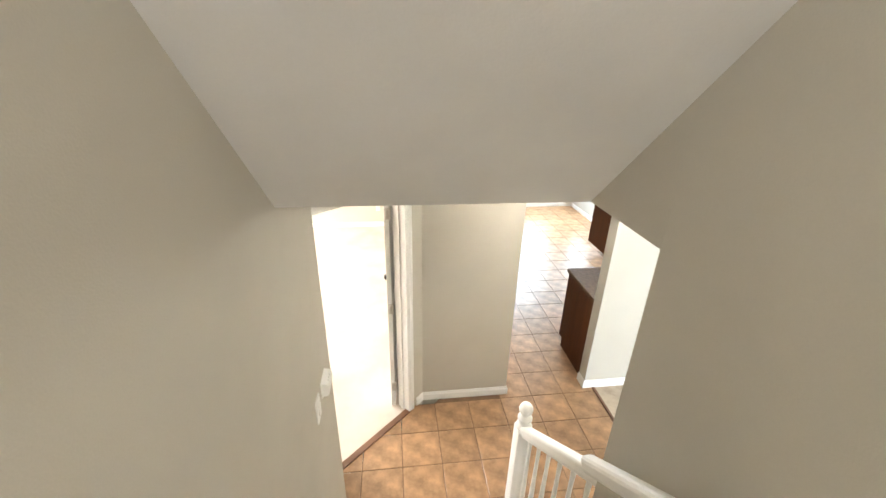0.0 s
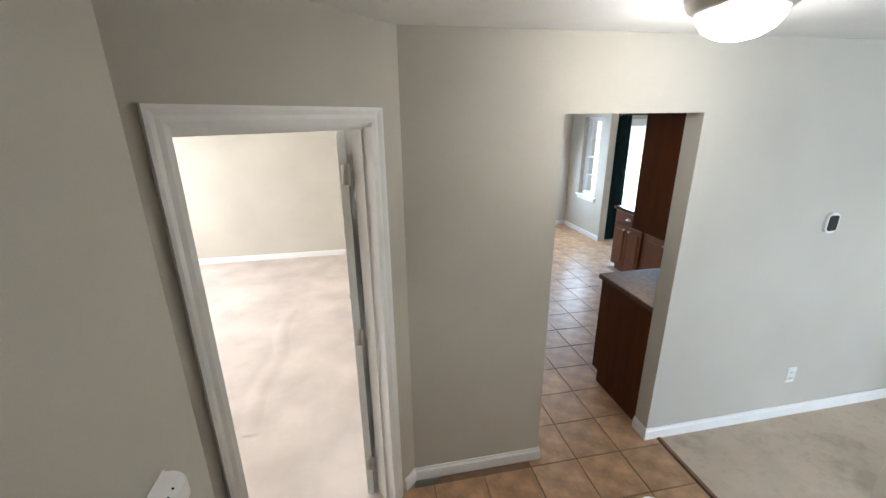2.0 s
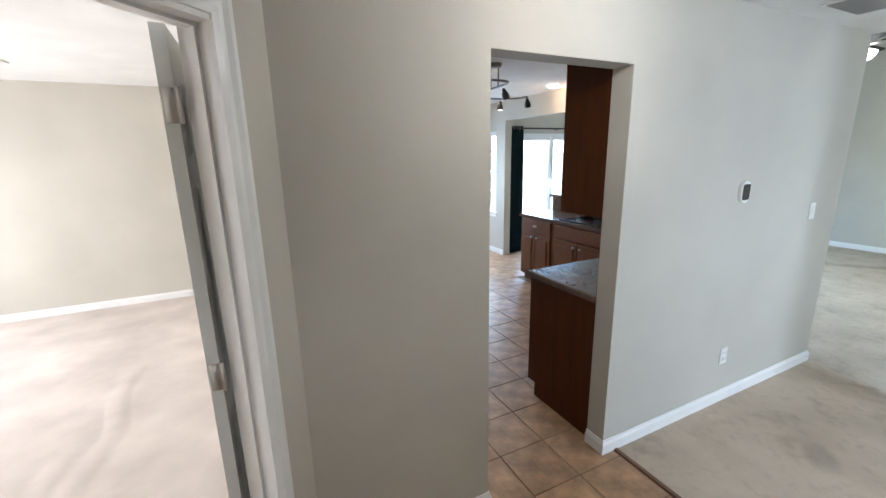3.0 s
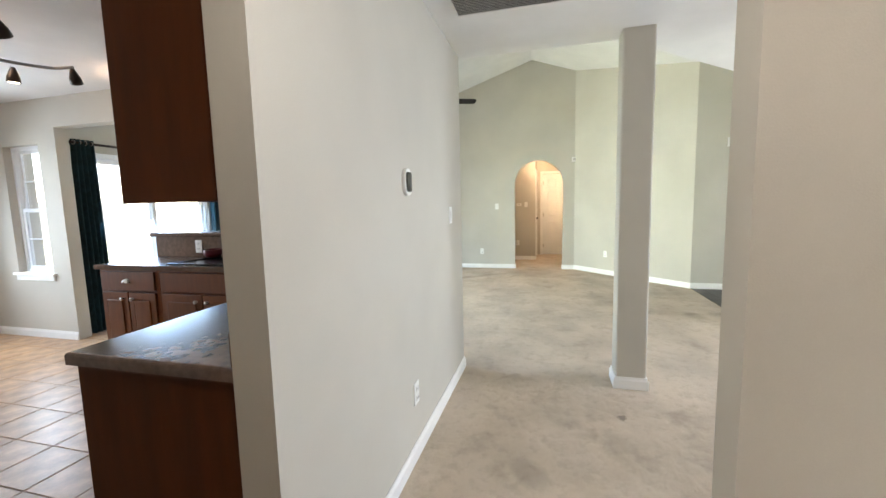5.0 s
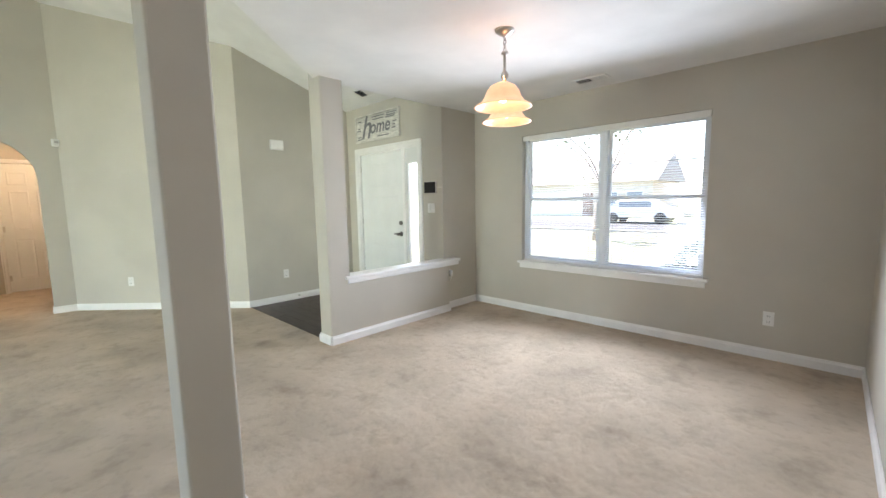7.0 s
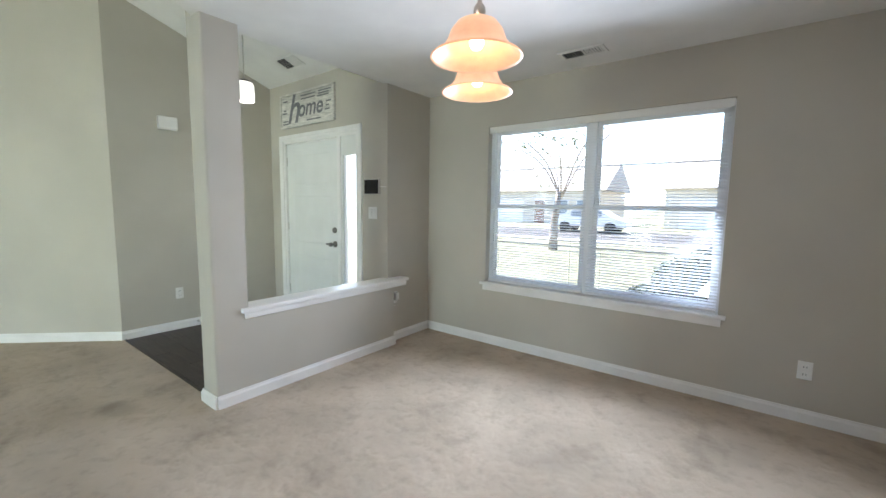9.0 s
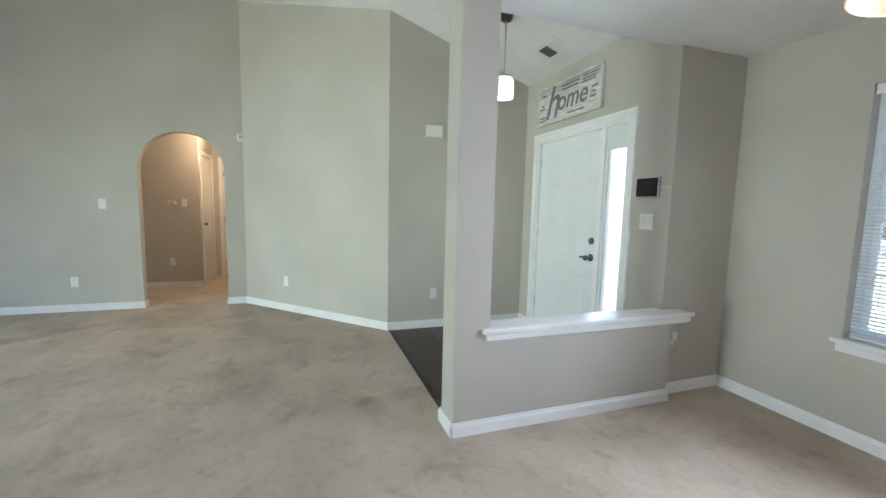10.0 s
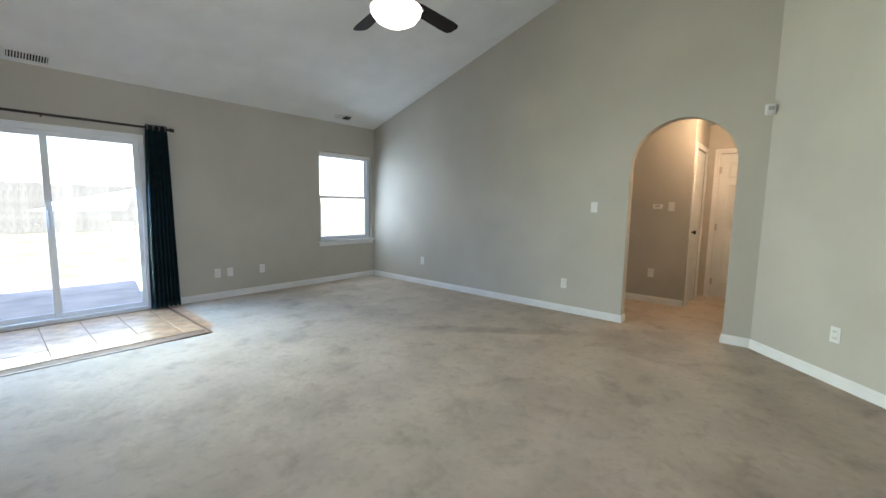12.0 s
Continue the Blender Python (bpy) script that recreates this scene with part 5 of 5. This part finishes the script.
# ---- curtains ----
def curtain(x, y, z0, z1, top_w, bottom_w, label, folds=7):
    c = thing("curtain", label, "curtain", "patio door curtains", m=pose(x, y, 0))
    bm = bmesh.new()
    rows, cols = 24, 70
    grid = []
    for r in range(rows + 1):
        t = r / rows
        w = top_w + (bottom_w - top_w) * t ** 0.7
        z = z1 + (z0 - z1) * t
        grid.append([bm.verts.new((w * (k / cols - 0.5), (0.028 + 0.014 * t) * math.sin(2 * math.pi * folds * k / cols + 0.5 * math.sin(3 * t)) + 0.008 * math.sin(5 * k / cols + 4 * t), z)) for k in range(cols + 1)])
    for a, b in zip(grid, grid[1:]):
        for k in range(cols):
            bm.faces.new((a[k], a[k + 1], b[k + 1], b[k])).smooth = True
    geom = bmesh.ops.solidify(bm, geom=bm.faces[:], thickness=0.002)
    cl = part("cloth", bm, CURTAIN, c)
    for k in range(4):
        gx = top_w * (k / 3 - 0.5) * 0.85
        part("grommet", tube([(gx, 0.03 * math.cos(a), z1 - 0.035 + 0.022 * math.sin(a)) for a in [i * math.pi / 6 for i in range(13)]], 0.004, 6), CHROME, c, "metal curtain ring")
    return c


RODZ = 2.075
curtain(5.90, LIVING_N - 0.09, 0.015, RODZ + 0.035, 0.20, 0.30, "dark teal grommet curtain drawn open beside patio door")
curtain(4.13, LIVING_N - 0.09, 0.015, RODZ + 0.035, 0.20, 0.28, "dark teal grommet curtain gathered beside kitchen passage", 5)
rd = thing("curtain_rod", "dark bronze curtain rod above the patio door", "curtain rod", m=pose(0, LIVING_N - 0.09, RODZ))
part("pole", tube([(3.99, 0, 0), (6.03, 0, 0)], 0.013), BRONZE, rd)
part("finial", tube([(6.03, 0, 0), (6.075, 0, 0)], 0.021, 14), BRONZE, rd)
for x in (4.05, 4.98, 5.98):
    part("bracket", tube([(x, 0, -0.014), (x, 0.088, -0.014)], 0.007, 8), BRONZE, rd)

# ---- sign over the front door ----
sg = thing("home_sign", "white plank sign reading home in grey letters", "sign", m=pose(6.72, -1.245, 2.375, 0, 0, 180))
WOODWHITE = mat("whitewashed plank", (0.62, 0.60, 0.55), 0.75, vary=0.10, scale=10, fine=40, bump=0.2, jitter=0.12, stretch=(1, 6, 6))
INK = mat("grey sign ink", (0.19, 0.19, 0.20), 0.8, vary=0.15, scale=20)
for k in range(5):
    part("plank", block(-0.475, -0.018, -0.165 + 0.066 * k, 0.475, -0.006, -0.165 + 0.066 * k + 0.064, 0.002), WOODWHITE, sg)
bm = bmesh.new()
for a in ((-0.495, -0.028, -0.187, 0.495, -0.001, -0.167), (-0.495, -0.028, 0.167, 0.495, -0.001, 0.187), (-0.495, -0.028, -0.167, -0.476, -0.001, 0.167), (0.476, -0.028, -0.167, 0.495, -0.001, 0.167)):
    box(bm, *a)
part("frame", bm, WOODWHITE, sg, "whitewashed wooden frame")


def lettering(text, size, material, parent, m, weight=0.0, slant=0.0):
    cu = bpy.data.curves.new("lettering", "FONT")
    cu.body, cu.size, cu.extrude, cu.align_x, cu.align_y = text, size, 0.0008, "CENTER", "CENTER"
    cu.offset, cu.shear = weight, slant
    tmp = bpy.data.objects.new("lettering", cu)
    scene.collection.objects.link(tmp)
    me = bpy.data.meshes.new_from_object(tmp.evaluated_get(bpy.context.evaluated_depsgraph_get()))
    bpy.data.objects.remove(tmp)
    me.materials.append(material)
    ob = new("lettering", me)
    ob.parent, ob.matrix_basis = parent, m
    return ob


lettering("h", 0.46, INK, sg, pose(-0.25, -0.0195, 0.0, 90), 0.004, 0.35)
lettering("ome", 0.25, INK, sg, pose(0.07, -0.0195, -0.005, 90), 0.004, 0.22)
random.seed(4)
for x0, x1, heights in ((-0.46, -0.34, (-0.14, -0.11, -0.02, 0.01, 0.11)), (-0.10, 0.18, (0.10, 0.135)), (0.20, 0.45, (0.09, 0.115, 0.14)), (0.33, 0.45, (-0.06, -0.02, 0.02)), (0.0, 0.30, (-0.135,))):
    for z in heights:
        a, b = x0 + random.uniform(0, 0.03), x1 - random.uniform(0, 0.05)
        part("bar_of_print", block(a, -0.0196, z - 0.007, b, -0.0185, z + 0.007), INK, sg)

# ---- outside ----
setting("patio", prism([(2.5, 7.47), (9.0, 7.47), (9.0, 10.6), (2.5, 10.6)], -0.3, -0.06), CONCRETE, "pale concrete patio slab behind the house", "patio")
setting("eave_front", prism([(1.5, -2.75), (8.0, -2.75), (8.0, -2.03), (1.5, -2.03)], 2.52, 2.62), TRIM, "white boxed eave along the front", "eave")
setting("eave_back", prism([(4.0, 7.47), (9.6, 7.47), (9.6, 7.85), (4.0, 7.85)], 2.66, 2.76), TRIM, "white boxed eave along the back", "eave")
setting("road", prism([(-200, -26), (200, -26), (200, -18), (-200, -18)], -0.3, -0.15), ASPHALT, "grey asphalt street", "road")
setting("pavement", prism([(-200, -17.2), (200, -17.2), (200, -15.9), (-200, -15.9)], -0.3, -0.12), CONCRETE, "pale concrete sidewalk", "pavement")
setting("driveway", prism([(-3, -18), (3.2, -18), (1.5, -5.2), (-3, -5.2)], -0.3, -0.13), CONCRETE, "pale concrete driveway", "driveway")

fence = thing("fence", "weathered grey-brown wooden privacy fence", "fence", m=pose(-6, 25, -0.16))
bd = block(0, 0, 0, 0.197, 0.02, 2.05)
first = part("board", bd, FENCE, fence)
for k in range(1, 120):
    o = first.copy()
    scene.collection.objects.link(o)
    o.location = (0.2 * k, 0, random.uniform(-0.03, 0.03))
for z in (0.4, 1.6):
    part("fence_rail", block(0, 0.021, z, 24, 0.06, z + 0.09), FENCE, fence)


def leaf_cloud(centre, radii, count, size, seed):
    """Many small tilted leaf quads through a lumpy volume."""
    rnd = random.Random(seed)
    bm = bmesh.new()
    lumps = [(Vector((rnd.uniform(-0.6, 0.6) * radii[0], rnd.uniform(-0.6, 0.6) * radii[1], rnd.uniform(-0.5, 0.6) * radii[2])), rnd.uniform(0.35, 0.6)) for _ in range(12)]
    for _ in range(count):
        c, s = rnd.choice(lumps)
        d = Vector((rnd.gauss(0, 1), rnd.gauss(0, 1), rnd.gauss(0, 1))).normalized() * rnd.uniform(0.6, 1.0) ** 0.5 * s
        p = Vector(centre) + c + Vector((d.x * radii[0], d.y * radii[1], d.z * radii[2]))
        q = Euler((rnd.uniform(-1, 1), rnd.uniform(-1, 1), rnd.uniform(0, 6.3))).to_matrix()
        k = size * rnd.uniform(0.6, 1.3)
        bm.faces.new([bm.verts.new(p + q @ Vector(v)) for v in ((-k, 0, 0), (0, -k * 0.45, 0.1 * k), (k, 0, 0), (0, k * 0.45, 0.1 * k))])
    return bm


def tree(m, height, spread, label, seed, leaves=7000, leaf=0.16):
    rnd = random.Random(seed)
    t = thing("tree", label, "tree", m=m)
    me_pts = [(rnd.uniform(-0.08, 0.08) * k, rnd.uniform(-0.08, 0.08) * k, height * 0.42 * k / 4) for k in range(5)]
    trunk = tube(me_pts, 0.16, 10)
    for v in trunk.verts:
        f = 1 - 0.45 * v.co.z / (height * 0.42)
        v.co.x *= f
        v.co.y *= f
    part("trunk", trunk, BARK, t)
    top = Vector(me_pts[-1])
    for k in range(7):
        a = 2 * math.pi * k / 7 + rnd.uniform(-0.3, 0.3)
        e = top + Vector((math.cos(a) * spread * 0.75, math.sin(a) * spread * 0.75, height * rnd.uniform(0.15, 0.45)))
        part("limb", tube(smooth([top - Vector((0, 0, 0.3)), top.lerp(e, 0.45) + Vector((0, 0, 0.2)), e], 4), 0.006 * height, 6), BARK, t)
    part("crown", leaf_cloud((0, 0, height * 0.72), (spread, spread, height * 0.3), leaves, leaf, seed), LEAF, t)
    return t


tree(pose(8.2, -12.0, -0.16), 5.0, 2.0, "small young street tree with sparse leaves", 3, 260, 0.10)
tree(pose(-1.5, -29.0, -0.16), 8, 3.2, "leafy tree across the street", 5)
sb = thing("shrub", "dense rounded green shrub under the front window", "shrub", m=pose(3.08, -4.5, -0.16))
part("stems", tube([(0, 0, 0), (0.02, 0.03, 0.5)], 0.04, 6), BARK, sb)
part("foliage", leaf_cloud((0, 0, 0.50), (0.92, 0.7, 0.60), 20000, 0.045, 12), SHRUBLEAF, sb)


def house(m, label, w=13.0, d=8.0, h=3.0):
    """A one-storey house with a gabled roof, front towards local -y."""
    hs = thing("house", label, "house", "houses across the street", m=m)
    part("wall", block(0, 0, 0, w, d, h), BRICK, hs)
    bm = bmesh.new()
    e = 0.5
    a = [bm.verts.new(v) for v in ((-e, -e, h), (-e, d + e, h), (-e, d / 2, h + 2.6))]
    b = [bm.verts.new(v) for v in ((w + e, -e, h), (w + e, d + e, h), (w + e, d / 2, h + 2.6))]
    bm.faces.new(a)
    bm.faces.new(b[::-1])
    for p, q in ((0, 1), (1, 2), (2, 0)):
        bm.faces.new((a[p], a[q], b[q], b[p]))
    part("roof", bm, ROOF, hs)
    part("garage_door", block(1.0, -0.06, 0, 5.8, -0.005, 2.2, 0.02), TRIM, hs, "white panelled garage door")
    part("door", block(7.0, -0.05, 0, 7.95, -0.005, 2.1, 0.01), STRIP, hs)
    for x in (8.8, 10.9):
        wd = part("window", block(x, -0.06, 0.9, x + 1.4, -0.005, 2.2, 0.01), TRIM, hs)
        part("pane", block(x + 0.08, -0.075, 0.98, x + 1.32, -0.061, 2.12), AUTOGLASS, wd)
    return hs


h1 = house(pose(8.0, -33, -0.16, 0, 0, 180), "single-storey house across the street with garage")
copy_thing(h1, pose(26.0, -34, -0.16, 0, 0, 180))
copy_thing(h1, pose(-8.5, -34, -0.16, 0, 0, 180))

car = thing("parked_car", "white car parked across the street", "car", m=pose(8.4, -24.8, -0.15))
bm = bmesh.new()
sec = [(0.0, 0.35), (0.05, 0.75), (0.9, 0.95), (1.5, 1.42), (3.1, 1.45), (3.8, 1.0), (4.35, 0.92), (4.4, 0.35)]
l = [bm.verts.new((x, 0, z)) for x, z in sec]
r = [bm.verts.new((x, 1.75, z)) for x, z in sec]
bm.faces.new(l)
bm.faces.new(r[::-1])
for k in range(len(sec)):
    bm.faces.new((l[k], l[(k + 1) % len(sec)], r[(k + 1) % len(sec)], r[k]))
bmesh.ops.bevel(bm, geom=bm.edges[:], offset=0.06, segments=2, affect="EDGES", profile=0.5)
part("body", bm, TRIM, car)
for x in (0.85, 3.55):
    for yy in (0.0, 1.75):
        wl = part("wheel", lathe([(0, -0.1), (0.2, -0.1), (0.31, -0.09), (0.33, -0.05), (0.33, 0.05), (0.31, 0.09), (0.2, 0.1), (0, 0.1)], 20), BLACK, car, "", pose(x, yy, 0.33, 90))
part("side_window", block(1.35, -0.005, 0.98, 3.2, 1.755, 1.32, 0.02), AUTOGLASS, car)

# ---- floor pieces, last ----
TX, TY, PITCH = 0.245, 2.970, 0.305
tb = block(0.003, 0.003, -0.006, PITCH - 0.003, PITCH - 0.003, 0.0, 0.002, segments=1)
proto = part("tile", tb, TILE, grout)
placed = False
for region in ((-1.0, 1.75, 1.775, 3.03), (0.92, 3.03, 1.69, 3.15), (0.9, 3.15, 3.38, 8.36), (3.38, 5.96, 3.94, 8.36), (3.94, 5.87, 5.90, 7.29)):
    i0, i1 = math.floor((region[0] - TX) / PITCH) - 1, math.ceil((region[2] - TX) / PITCH) + 1
    j0, j1 = math.floor((region[1] - TY) / PITCH) - 1, math.ceil((region[3] - TY) / PITCH) + 1
    for i in range(i0, i1):
        for j in range(j0, j1):
            x, y = TX + i * PITCH, TY + j * PITCH
            if not (region[0] <= x + PITCH / 2 < region[2] and region[1] <= y + PITCH / 2 < region[3]):
                continue
            o = proto if not placed else proto.copy()
            if placed:
                scene.collection.objects.link(o)
            placed = True
            o.location = (x, y, random.uniform(-0.0006, 0.0006))
for j in range(12):
    cuts = [5.60] + [c for c in (5.60 + 0.41 * (j % 3) + 0.35, 5.60 + 0.41 * (j % 3) + 1.57) if c < 7.4] + [7.473]
    for a, b in zip(cuts, cuts[1:]):
        part("plank", block(a + 0.001, -1.243 + 0.1285 * j, -0.008, b - 0.001, -1.243 + 0.1285 * j + 0.1265, 0.0, 0.001, segments=1), DARKWOOD, entry_floor)
